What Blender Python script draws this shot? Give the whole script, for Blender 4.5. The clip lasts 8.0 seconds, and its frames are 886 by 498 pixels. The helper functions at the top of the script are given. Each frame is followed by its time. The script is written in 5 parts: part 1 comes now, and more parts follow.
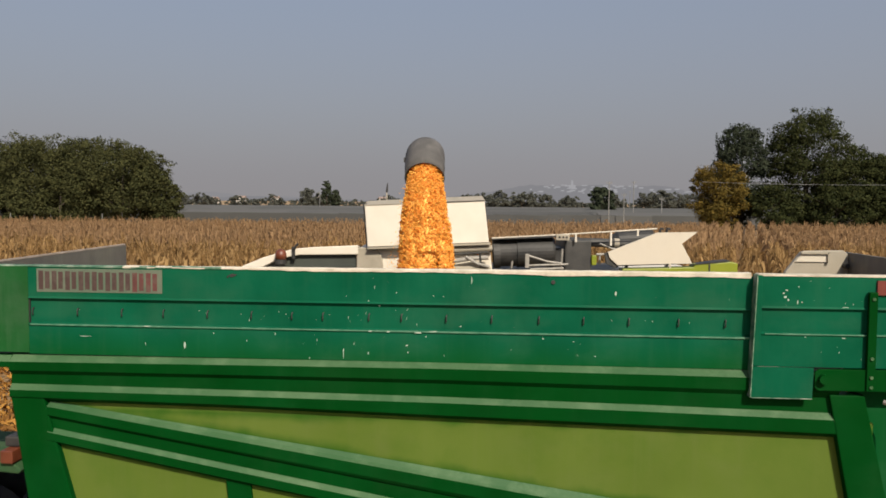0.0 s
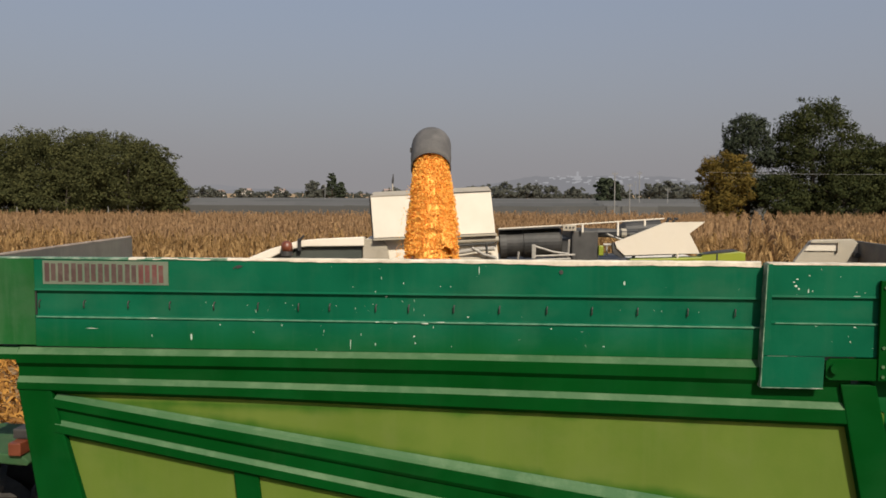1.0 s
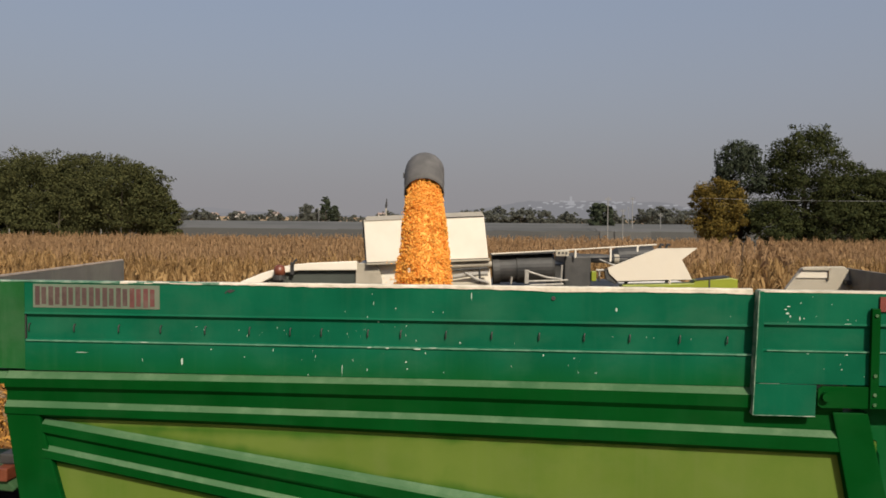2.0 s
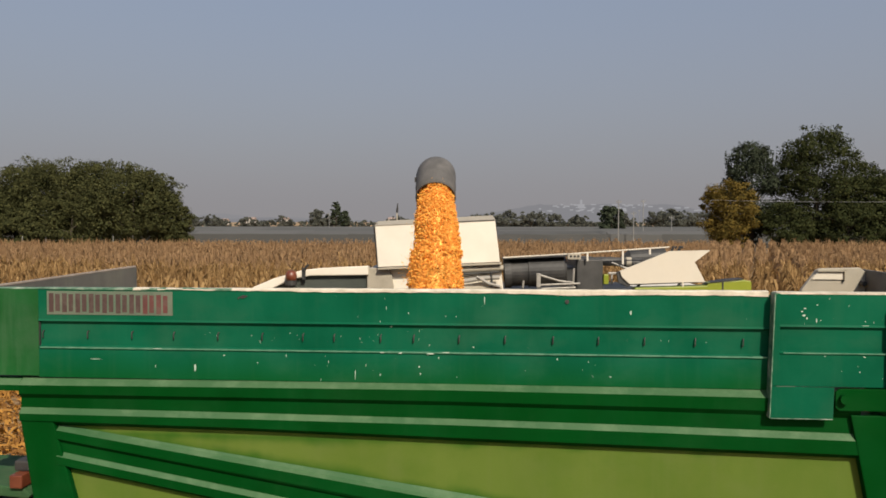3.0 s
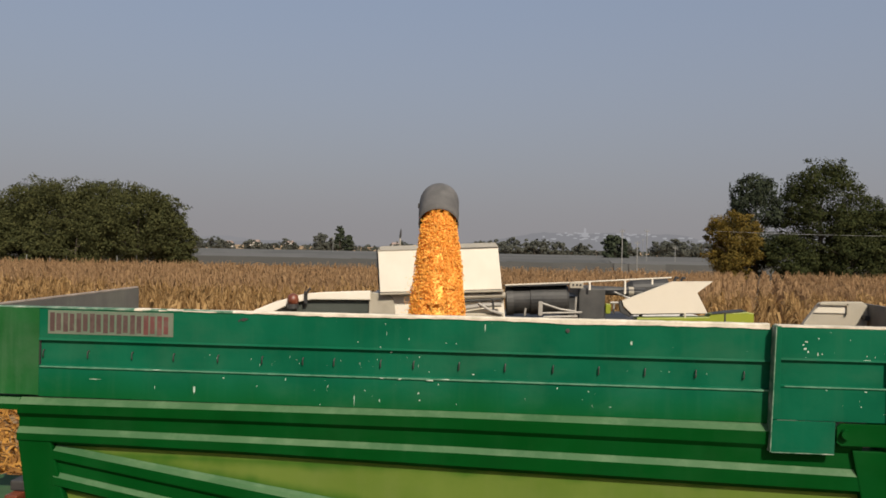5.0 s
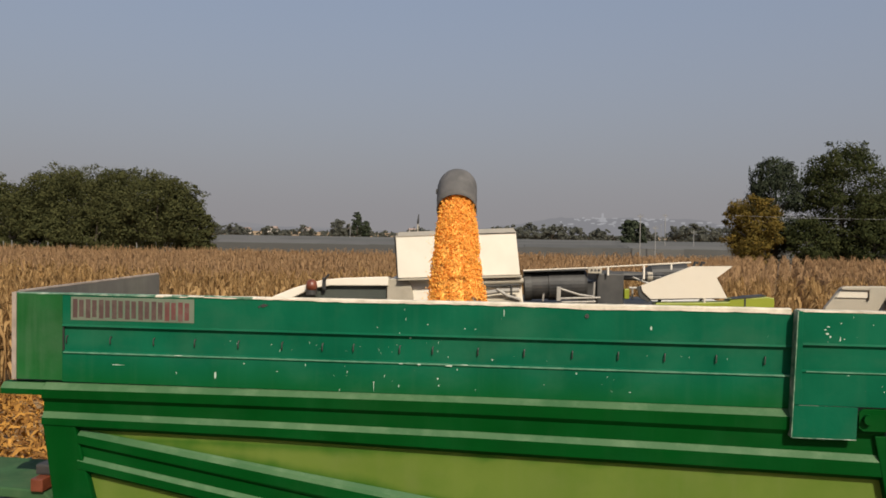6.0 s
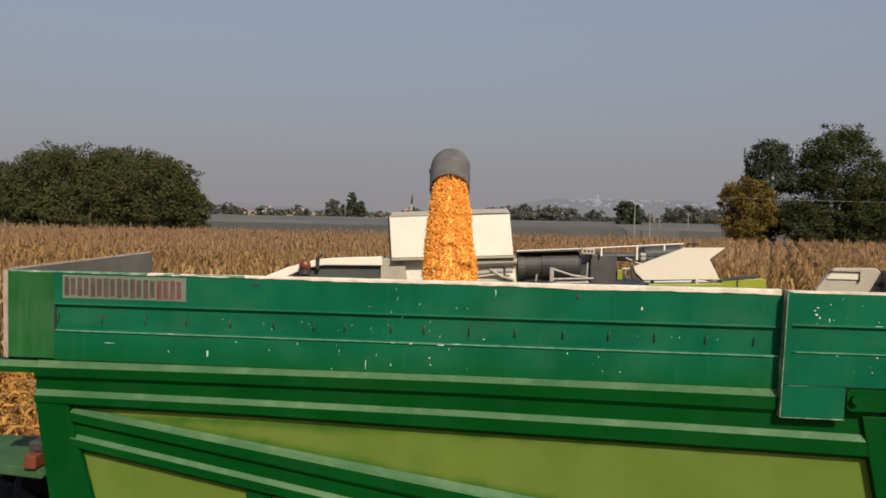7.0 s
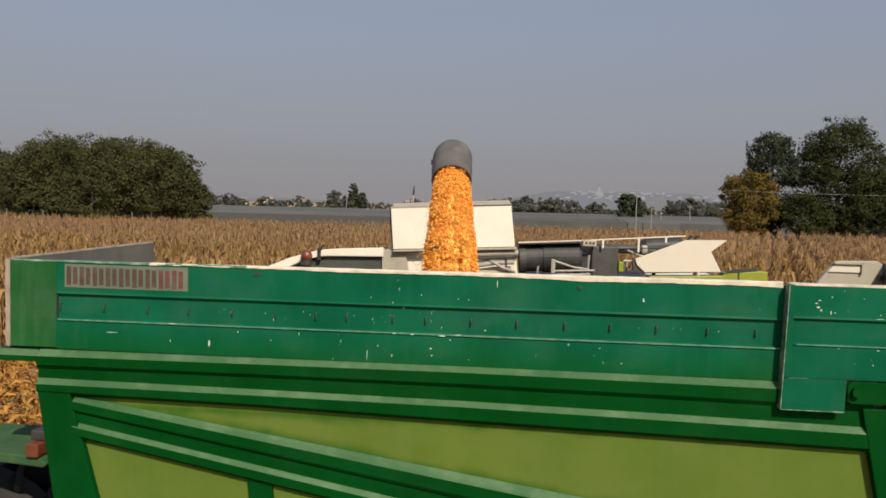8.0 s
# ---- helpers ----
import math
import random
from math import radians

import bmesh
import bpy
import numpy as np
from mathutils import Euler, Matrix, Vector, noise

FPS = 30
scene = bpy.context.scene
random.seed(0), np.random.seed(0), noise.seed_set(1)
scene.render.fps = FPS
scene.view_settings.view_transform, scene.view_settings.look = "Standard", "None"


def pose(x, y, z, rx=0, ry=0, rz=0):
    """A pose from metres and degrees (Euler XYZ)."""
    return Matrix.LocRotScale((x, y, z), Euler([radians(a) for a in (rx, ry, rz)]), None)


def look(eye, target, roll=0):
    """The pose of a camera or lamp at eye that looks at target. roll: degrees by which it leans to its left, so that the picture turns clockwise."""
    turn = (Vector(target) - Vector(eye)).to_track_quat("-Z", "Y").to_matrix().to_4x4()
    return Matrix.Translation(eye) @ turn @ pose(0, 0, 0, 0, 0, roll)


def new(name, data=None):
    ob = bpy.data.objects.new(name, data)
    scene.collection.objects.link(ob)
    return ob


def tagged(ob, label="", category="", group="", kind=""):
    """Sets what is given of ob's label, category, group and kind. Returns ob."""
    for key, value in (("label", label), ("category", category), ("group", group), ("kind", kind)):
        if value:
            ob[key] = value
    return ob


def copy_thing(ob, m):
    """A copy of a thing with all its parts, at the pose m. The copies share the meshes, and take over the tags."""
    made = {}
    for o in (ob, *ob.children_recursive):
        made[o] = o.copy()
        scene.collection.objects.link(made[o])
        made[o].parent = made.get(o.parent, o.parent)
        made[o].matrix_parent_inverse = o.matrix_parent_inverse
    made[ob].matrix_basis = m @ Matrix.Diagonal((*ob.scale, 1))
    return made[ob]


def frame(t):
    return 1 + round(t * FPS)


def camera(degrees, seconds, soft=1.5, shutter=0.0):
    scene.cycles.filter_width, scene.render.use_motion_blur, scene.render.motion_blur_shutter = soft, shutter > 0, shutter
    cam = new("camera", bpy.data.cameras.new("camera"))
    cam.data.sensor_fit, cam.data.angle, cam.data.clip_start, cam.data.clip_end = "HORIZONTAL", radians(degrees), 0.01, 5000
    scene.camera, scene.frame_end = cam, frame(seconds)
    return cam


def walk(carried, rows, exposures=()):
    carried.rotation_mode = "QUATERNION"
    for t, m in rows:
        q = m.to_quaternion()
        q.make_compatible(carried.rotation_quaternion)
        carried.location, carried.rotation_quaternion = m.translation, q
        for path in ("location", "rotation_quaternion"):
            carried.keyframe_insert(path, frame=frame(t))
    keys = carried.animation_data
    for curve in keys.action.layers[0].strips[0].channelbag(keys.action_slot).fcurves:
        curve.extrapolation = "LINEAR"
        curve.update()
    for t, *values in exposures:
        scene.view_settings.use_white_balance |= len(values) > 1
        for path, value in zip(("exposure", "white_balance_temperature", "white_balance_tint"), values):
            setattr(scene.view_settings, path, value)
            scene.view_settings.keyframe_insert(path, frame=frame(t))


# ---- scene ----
cam = camera(57.1, 8.0, soft=1.7)
EXPOSURE = 0.40
SUN_POWER = 4.1
HAZE_LOW, HAZE_HIGH = (2.15, 2.08, 2.17), (2.10, 2.42, 3.15)
# glow colours of hills and town, with the haze already mixed in
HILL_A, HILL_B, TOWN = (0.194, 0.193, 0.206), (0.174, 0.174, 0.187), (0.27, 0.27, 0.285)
PATH = [
    (0.0, pose(0.010, -0.044, 3.752, 86.66, -0.45, 0.02)),
    (0.2, pose(0.008, -0.039, 3.749, 86.57, -0.67, 0.33)),
    (0.3, pose(0.008, -0.036, 3.748, 86.49, -0.95, 0.14)),
    (0.5, pose(0.006, -0.031, 3.745, 85.92, -1.05, -0.29)),
    (0.7, pose(0.004, -0.024, 3.743, 85.55, -0.87, 0.00)),
    (0.8, pose(0.003, -0.021, 3.743, 85.92, -0.43, 0.18)),
    (1.0, pose(0.001, -0.014, 3.741, 86.08, -0.16, 0.39)),
    (1.2, pose(-0.000, -0.018, 3.741, 86.38, -0.59, 0.27)),
    (1.3, pose(-0.001, -0.019, 3.742, 86.63, -0.34, 0.22)),
    (1.5, pose(-0.002, -0.023, 3.742, 86.81, -0.29, 0.78)),
    (1.7, pose(0.010, -0.021, 3.750, 87.57, -0.43, 0.25)),
    (2.8, pose(-0.010, -0.001, 3.748, 87.96, -0.55, -0.24)),
    (3.0, pose(-0.006, 0.001, 3.748, 88.07, -0.04, 0.66)),
    (3.2, pose(-0.004, 0.001, 3.749, 88.08, -0.30, 0.24)),
    (3.5, pose(-0.000, 0.000, 3.750, 88.57, -0.25, 0.50)),
    (3.7, pose(0.002, -0.003, 3.752, 88.68, -0.26, 0.55)),
    (4.0, pose(0.005, -0.008, 3.755, 89.09, -0.24, 0.33)),
    (4.2, pose(0.004, -0.011, 3.756, 89.13, -0.47, 0.19)),
    (4.5, pose(0.002, -0.016, 3.758, 89.74, -0.63, 0.85)),
    (4.7, pose(0.005, -0.012, 3.751, 90.00, -1.10, 0.56)),
    (5.8, pose(-0.006, -0.005, 3.751, 89.10, -0.80, 2.25)),
    (6.0, pose(-0.006, -0.005, 3.751, 88.87, -0.86, 2.11)),
    (6.2, pose(-0.002, -0.005, 3.749, 88.60, -1.43, 1.65)),
    (6.3, pose(0.001, -0.004, 3.748, 88.55, -1.63, 1.29)),
    (6.5, pose(0.005, -0.004, 3.746, 88.60, -1.52, 1.27)),
    (6.7, pose(0.007, -0.005, 3.746, 88.07, -1.52, 0.73)),
    (6.8, pose(0.008, -0.006, 3.746, 88.35, -1.20, 0.56)),
    (7.0, pose(0.010, -0.007, 3.746, 87.51, -1.13, 1.76)),
    (7.2, pose(0.010, -0.007, 3.744, 88.06, -0.88, 1.32)),
    (7.3, pose(0.009, -0.007, 3.744, 87.89, -0.97, 1.33)),
    (7.5, pose(0.009, -0.007, 3.742, 87.34, -1.22, 1.41)),
    (7.7, pose(0.008, -0.007, 3.742, 86.97, -1.23, 1.33)),
    (8.0, pose(0.007, -0.007, 3.741, 86.93, -1.38, 1.86)),
]
walk(cam, PATH, exposures=[(0.0, EXPOSURE, 6600, 10), (8.0, EXPOSURE, 6600, 10)])

# ---- light ----
SUN_EL, SUN_AZ = 41.0, 157.0      # degrees; azimuth clockwise from +y (ahead of the camera)


def make_world():
    w = bpy.data.worlds.new("world")
    scene.world = w
    w.use_nodes = True
    nt = w.node_tree
    nt.nodes.clear()
    out = nt.nodes.new("ShaderNodeOutputWorld")
    bg = nt.nodes.new("ShaderNodeBackground")
    sky = nt.nodes.new("ShaderNodeTexSky")
    sky.sky_type = "NISHITA"
    sky.sun_disc = False
    sky.sun_elevation = radians(SUN_EL)
    sky.sun_rotation = radians(SUN_AZ)
    sky.air_density, sky.dust_density, sky.ozone_density = 1.0, 3.0, 1.5
    # ground haze: the lowest degrees of the sky grey out evenly all round
    geo = nt.nodes.new("ShaderNodeTexCoord")
    sep = nt.nodes.new("ShaderNodeSeparateXYZ")
    ramp = nt.nodes.new("ShaderNodeValToRGB")
    ramp.color_ramp.elements[0].position, ramp.color_ramp.elements[0].color = 0.0, (0.97, 0.97, 0.97, 1)
    ramp.color_ramp.elements[1].position, ramp.color_ramp.elements[1].color = 0.75, (0.25, 0.25, 0.25, 1)
    mix = nt.nodes.new("ShaderNodeMix")
    mix.data_type = "RGBA"
    hz = nt.nodes.new("ShaderNodeValToRGB")
    hz.color_ramp.elements[0].position, hz.color_ramp.elements[0].color = 0.0, (*HAZE_LOW, 1)
    hz.color_ramp.elements[1].position, hz.color_ramp.elements[1].color = 0.34, (*HAZE_HIGH, 1)
    nt.links.new(geo.outputs["Generated"], sep.inputs[0])
    nt.links.new(sep.outputs["Z"], ramp.inputs[0])
    nt.links.new(sep.outputs["Z"], hz.inputs[0])
    nt.links.new(ramp.outputs[0], mix.inputs[0])
    nt.links.new(sky.outputs[0], mix.inputs[6])
    nt.links.new(hz.outputs[0], mix.inputs[7])
    nt.links.new(mix.outputs[2], bg.inputs[0])
    bg.inputs[1].default_value = 0.10
    nt.links.new(bg.outputs[0], out.inputs[0])


make_world()
sun_data = bpy.data.lights.new("sun", "SUN")
sun_data.energy, sun_data.angle, sun_data.color = SUN_POWER, radians(0.6), (1.0, 0.91, 0.76)
sun = new("sun", sun_data)
sun_to = Vector((math.sin(radians(SUN_AZ)) * math.cos(radians(SUN_EL)), math.cos(radians(SUN_AZ)) * math.cos(radians(SUN_EL)), math.sin(radians(SUN_EL))))
sun.matrix_world = look(tuple(sun_to * 50), (0, 0, 0))


# ---- materials ----
def mat(name, c1, c2, rough=0.6, scale=6.0, bump=0.0, metal=0.0, fine=60.0, stain=None, stain_scale=1.5, stain_amount=0.5, island=False, spec=0.5, coat=0.0):
    m = bpy.data.materials.new(name)
    m.use_nodes = True
    nt = m.node_tree
    bsdf = nt.nodes["Principled BSDF"]
    tc = nt.nodes.new("ShaderNodeTexCoord")
    n1 = nt.nodes.new("ShaderNodeTexNoise")
    n1.inputs["Scale"].default_value, n1.inputs["Detail"].default_value = scale, 6
    nt.links.new(tc.outputs["Object"], n1.inputs["Vector"])
    ramp = nt.nodes.new("ShaderNodeValToRGB")
    ramp.color_ramp.elements[0].position, ramp.color_ramp.elements[1].position = 0.32, 0.68
    ramp.color_ramp.elements[0].color, ramp.color_ramp.elements[1].color = (*c1, 1), (*c2, 1)
    if island:
        geo = nt.nodes.new("ShaderNodeNewGeometry")
        add = nt.nodes.new("ShaderNodeMath")
        add.operation = "MULTIPLY_ADD"
        nt.links.new(geo.outputs["Random Per Island"], add.inputs[0])
        add.inputs[1].default_value = 0.6
        half = nt.nodes.new("ShaderNodeMath")
        half.operation = "MULTIPLY"
        half.inputs[1].default_value = 0.4
        nt.links.new(n1.outputs[0], half.inputs[0])
        nt.links.new(half.outputs[0], add.inputs[2])
        nt.links.new(add.outputs[0], ramp.inputs[0])
    else:
        nt.links.new(n1.outputs[0], ramp.inputs[0])
    colour = ramp.outputs[0]
    if stain:
        n2 = nt.nodes.new("ShaderNodeTexNoise")
        n2.inputs["Scale"].default_value, n2.inputs["Detail"].default_value, n2.inputs["Roughness"].default_value = stain_scale, 8, 0.65
        nt.links.new(tc.outputs["Object"], n2.inputs["Vector"])
        r2 = nt.nodes.new("ShaderNodeValToRGB")
        r2.color_ramp.elements[0].position, r2.color_ramp.elements[1].position = 0.48, 0.72
        r2.color_ramp.elements[0].color, r2.color_ramp.elements[1].color = (0, 0, 0, 1), (stain_amount,) * 3 + (1,)
        nt.links.new(n2.outputs[0], r2.inputs[0])
        mx = nt.nodes.new("ShaderNodeMix")
        mx.data_type = "RGBA"
        nt.links.new(r2.outputs[0], mx.inputs[0])
        nt.links.new(colour, mx.inputs[6])
        mx.inputs[7].default_value = (*stain, 1)
        colour = mx.outputs[2]
    nt.links.new(colour, bsdf.inputs["Base Color"])
    bsdf.inputs["Roughness"].default_value = rough
    bsdf.inputs["Metallic"].default_value = metal
    bsdf.inputs["Specular IOR Level"].default_value = spec
    bsdf.inputs["Coat Weight"].default_value = coat
    if bump:
        n3 = nt.nodes.new("ShaderNodeTexNoise")
        n3.inputs["Scale"].default_value, n3.inputs["Detail"].default_value = fine, 3
        nt.links.new(tc.outputs["Object"], n3.inputs["Vector"])
        b = nt.nodes.new("ShaderNodeBump")
        b.inputs["Strength"].default_value, b.inputs["Distance"].default_value = bump, 0.01
        nt.links.new(n3.outputs[0], b.inputs["Height"])
        nt.links.new(b.outputs[0], bsdf.inputs["Normal"])
    return m


TEAL = mat("teal_green_paint", (0.0015, 0.064, 0.031), (0.0028, 0.086, 0.043), 0.5, 2.5, 0.08, fine=40, stain=(0.012, 0.108, 0.058), stain_scale=1.2, stain_amount=0.45, spec=0.04)
FIELD_GREEN = mat("repainted_green", (0.005, 0.060, 0.012), (0.008, 0.082, 0.019), 0.5, 3, 0.1, stain=(0.030, 0.090, 0.04), stain_scale=2.5, stain_amount=0.5, spec=0.2)
GREEN = mat("gloss_green_paint", (0.0004, 0.032, 0.004), (0.0006, 0.044, 0.006), 0.42, 2.0, 0.05, stain=(0.002, 0.058, 0.013), stain_amount=0.4, spec=0.03)
# pale ledge tone: settled dust plus sky light painted into the colour
DUSTY_LIT = mat("dusty_lit_green_ledge", (0.016, 0.072, 0.020), (0.045, 0.105, 0.040), 0.8, 1.6, 0.2, stain=(0.095, 0.160, 0.080), stain_scale=5, stain_amount=0.7)
LIME = mat("lime_green_paint", (0.075, 0.116, 0.018), (0.093, 0.137, 0.024), 0.5, 1.5, 0.05, stain=(0.050, 0.105, 0.010), stain_scale=2.2, stain_amount=0.5, spec=0.08)
LIP = mat("worn_white_lip", (0.42, 0.38, 0.30), (0.62, 0.56, 0.46), 0.7, 9, 0.3, stain=(0.25, 0.22, 0.15), stain_scale=14, stain_amount=0.6)
GREY = mat("grey_sheet", (0.078, 0.076, 0.071), (0.104, 0.100, 0.092), 0.7, 4, 0.1, stain=(0.16, 0.155, 0.135), stain_amount=0.5)
CREAM = mat("cream_paint", (0.63, 0.575, 0.485), (0.69, 0.635, 0.545), 0.5, 3, 0.05, stain=(0.55, 0.48, 0.38), stain_scale=2.0, stain_amount=0.35)
# cream darkened for the hood's tilt: its shade is put into the colour
CREAM_SHADED = mat("shaded_cream_paint", (0.50, 0.45, 0.37), (0.56, 0.51, 0.425), 0.7, 3, 0.1, stain=(0.46, 0.40, 0.31), stain_scale=3, stain_amount=0.5)
CREAM_DIRTY = mat("dirty_cream_paint", (0.27, 0.24, 0.185), (0.37, 0.33, 0.265), 0.65, 5, 0.15, stain=(0.26, 0.22, 0.16), stain_scale=5, stain_amount=0.6)
DARK = mat("dark_metal", (0.012, 0.012, 0.012), (0.030, 0.029, 0.028), 0.6, 6, 0.2, stain=(0.055, 0.050, 0.044), stain_amount=0.5)
GUNMETAL = mat("grey_machine_parts", (0.024, 0.024, 0.023), (0.050, 0.048, 0.045), 0.6, 6, 0.2)
STEEL = mat("bare_steel", (0.22, 0.205, 0.185), (0.34, 0.32, 0.285), 0.6, 10, 0.2, metal=0.3)
RUBBER = mat("grey_rubber", (0.065, 0.062, 0.060), (0.095, 0.090, 0.086), 0.75, 12, 0.3, stain=(0.15, 0.14, 0.13), stain_scale=3, stain_amount=0.5)
TYRE = mat("black_tyre", (0.012, 0.012, 0.012), (0.03, 0.03, 0.03), 0.85, 8, 0.3, stain=(0.10, 0.08, 0.06), stain_amount=0.4)
FENDER = mat("dusty_fender_paint", (0.024, 0.062, 0.026), (0.038, 0.088, 0.038), 0.7, 5, 0.1, stain=(0.07, 0.10, 0.05), stain_scale=4, stain_amount=0.6, spec=0.1)
TAIL_GREEN = mat("yellow_green_paint", (0.155, 0.185, 0.008), (0.205, 0.235, 0.012), 0.45, 3, 0.05, stain=(0.22, 0.25, 0.03), stain_amount=0.4)
GLASS_DARK = mat("tinted_cab_glass", (0.045, 0.052, 0.046), (0.075, 0.082, 0.072), 0.2, 2)
LAMP_RED = mat("dull_orange_lens", (0.10, 0.026, 0.012), (0.15, 0.042, 0.020), 0.4, 10)
WORN_EDGE = mat("worn_edge", (0.20, 0.165, 0.135), (0.30, 0.25, 0.21), 0.7, 9, 0.2)
RED = mat("dull_red_marker", (0.10, 0.016, 0.010), (0.15, 0.026, 0.016), 0.5, 10)
STICKER = mat("faded_sticker", (0.075, 0.105, 0.072), (0.130, 0.145, 0.105), 0.7, 12, 0.1, stain=(0.03, 0.10, 0.06), stain_scale=6, stain_amount=0.8)
LETTER = mat("faded_letter_red", (0.042, 0.022, 0.019), (0.062, 0.033, 0.029), 0.7, 15, 0.1, stain=(0.10, 0.085, 0.07), stain_scale=14, stain_amount=0.6)
LETTER_RED = mat("brighter_letter_red", (0.075, 0.022, 0.019), (0.11, 0.036, 0.032), 0.7, 15, stain=(0.10, 0.10, 0.08), stain_scale=14, stain_amount=0.6)
WEAR = mat("rubbed_edge", (0.012, 0.085, 0.045), (0.13, 0.20, 0.14), 0.8, 25, stain=(0.36, 0.38, 0.32), stain_scale=11, stain_amount=0.8)
# pale teal for fold ridges: rubbed paint with the highlight in its colour
RIDGE = mat("rubbed_lit_ridge", (0.030, 0.135, 0.078), (0.085, 0.20, 0.13), 0.7, 20)
CHIP = mat("bare_chip", (0.20, 0.32, 0.25), (0.46, 0.52, 0.44), 0.8, 30)
GRAIN = mat("maize_kernels", (0.90, 0.475, 0.085), (0.97, 0.570, 0.130), 0.6, 40, island=True, spec=0.2)
GRAIN_CORE = mat("maize_mass", (0.85, 0.445, 0.075), (0.96, 0.545, 0.12), 0.6, 90, 0.8, fine=110)
SOIL = mat("field_soil_litter", (0.16, 0.105, 0.055), (0.30, 0.20, 0.10), 0.9, 3.0, 0.6, fine=9, stain=(0.42, 0.29, 0.14), stain_scale=1.1, stain_amount=0.8)
LITTER = mat("dry_husks", (0.18, 0.076, 0.010), (0.45, 0.220, 0.038), 0.8, 5, island=True)
CORN = mat("dry_maize_leaf", (0.200, 0.115, 0.045), (0.420, 0.270, 0.120), 0.95, 1.5, island=True, spec=0.05)
# far maize kept paler and more even, distance haze mixed into the colour
CORN_HAZED = mat("hazed_dry_maize", (0.290, 0.180, 0.093), (0.355, 0.228, 0.122), 0.95, 0.25, island=True, spec=0.05)
BARK = mat("bark", (0.035, 0.027, 0.02), (0.07, 0.055, 0.04), 0.9, 8, 0.6)


def overspray(m, colour, z0, z1):
    """Paint of another colour sprayed over the foot of a board, fading out between z0 and z1."""
    nt = m.node_tree
    bsdf = nt.nodes["Principled BSDF"]
    old = bsdf.inputs["Base Color"].links[0].from_socket
    tc, sep, nz = nt.nodes.new("ShaderNodeTexCoord"), nt.nodes.new("ShaderNodeSeparateXYZ"), nt.nodes.new("ShaderNodeTexNoise")
    nz.inputs["Scale"].default_value, nz.inputs["Detail"].default_value = 2.2, 5
    nt.links.new(tc.outputs["Object"], sep.inputs[0])
    nt.links.new(tc.outputs["Object"], nz.inputs["Vector"])
    ma = nt.nodes.new("ShaderNodeMath")
    ma.operation = "MULTIPLY_ADD"
    nt.links.new(nz.outputs[0], ma.inputs[0])
    ma.inputs[1].default_value = 0.16
    nt.links.new(sep.outputs["Z"], ma.inputs[2])
    mr = nt.nodes.new("ShaderNodeMapRange")
    mr.inputs["From Min"].default_value, mr.inputs["From Max"].default_value = z0 + 0.08, z1 + 0.08
    mr.inputs["To Min"].default_value, mr.inputs["To Max"].default_value = 0.85, 0.0
    nt.links.new(ma.outputs[0], mr.inputs["Value"])
    mx = nt.nodes.new("ShaderNodeMix")
    mx.data_type = "RGBA"
    nt.links.new(mr.outputs[0], mx.inputs[0])
    nt.links.new(old, mx.inputs[6])
    mx.inputs[7].default_value = (*colour, 1)
    nt.links.new(mx.outputs[2], bsdf.inputs["Base Color"])


TEAL_CORNER = TEAL.copy()
overspray(TEAL, (0.002, 0.060, 0.010), 2.80, 2.98)


def weathered(m, dust, streaks=0.3, specks=0.6, patches=0.3):
    """Rain streaks running down, faded patches and small pale specks over a paint."""
    nt = m.node_tree
    bsdf = nt.nodes["Principled BSDF"]
    tc = nt.nodes.new("ShaderNodeTexCoord")
    for scale, size, lo, hi, amount in (((16, 16, 0.8), 1.0, 0.52, 0.80, streaks), ((1, 1, 1.6), 1.7, 0.50, 0.78, patches), ((1, 1, 1), 95.0, 0.70, 0.76, specks), ((1, 1, 1), 34.0, 0.735, 0.775, specks)):
        old = bsdf.inputs["Base Color"].links[0].from_socket
        mp, nz, mr, mx = nt.nodes.new("ShaderNodeMapping"), nt.nodes.new("ShaderNodeTexNoise"), nt.nodes.new("ShaderNodeMapRange"), nt.nodes.new("ShaderNodeMix")
        mp.inputs["Scale"].default_value = scale
        nz.inputs["Scale"].default_value, nz.inputs["Detail"].default_value, nz.inputs["Roughness"].default_value = size, 5, 0.62
        nt.links.new(tc.outputs["Object"], mp.inputs[0])
        nt.links.new(mp.outputs[0], nz.inputs["Vector"])
        mr.inputs["From Min"].default_value, mr.inputs["From Max"].default_value, mr.inputs["To Max"].default_value = lo, hi, amount
        nt.links.new(nz.outputs[0], mr.inputs["Value"])
        mx.data_type = "RGBA"
        nt.links.new(mr.outputs[0], mx.inputs[0])
        nt.links.new(old, mx.inputs[6])
        mx.inputs[7].default_value = (*dust, 1)
        nt.links.new(mx.outputs[2], bsdf.inputs["Base Color"])
    # the dust is duller than the paint
    nz, mr = nt.nodes.new("ShaderNodeTexNoise"), nt.nodes.new("ShaderNodeMapRange")
    nz.inputs["Scale"].default_value, nz.inputs["Detail"].default_value = 5.0, 6
    nt.links.new(tc.outputs["Object"], nz.inputs["Vector"])
    nt.links.new(nz.outputs[0], mr.inputs["Value"])
    base = bsdf.inputs["Roughness"].default_value
    mr.inputs["From Min"].default_value, mr.inputs["From Max"].default_value = 0.3, 0.7
    mr.inputs["To Min"].default_value, mr.inputs["To Max"].default_value = base - 0.1, base + 0.25
    nt.links.new(mr.outputs[0], bsdf.inputs["Roughness"])


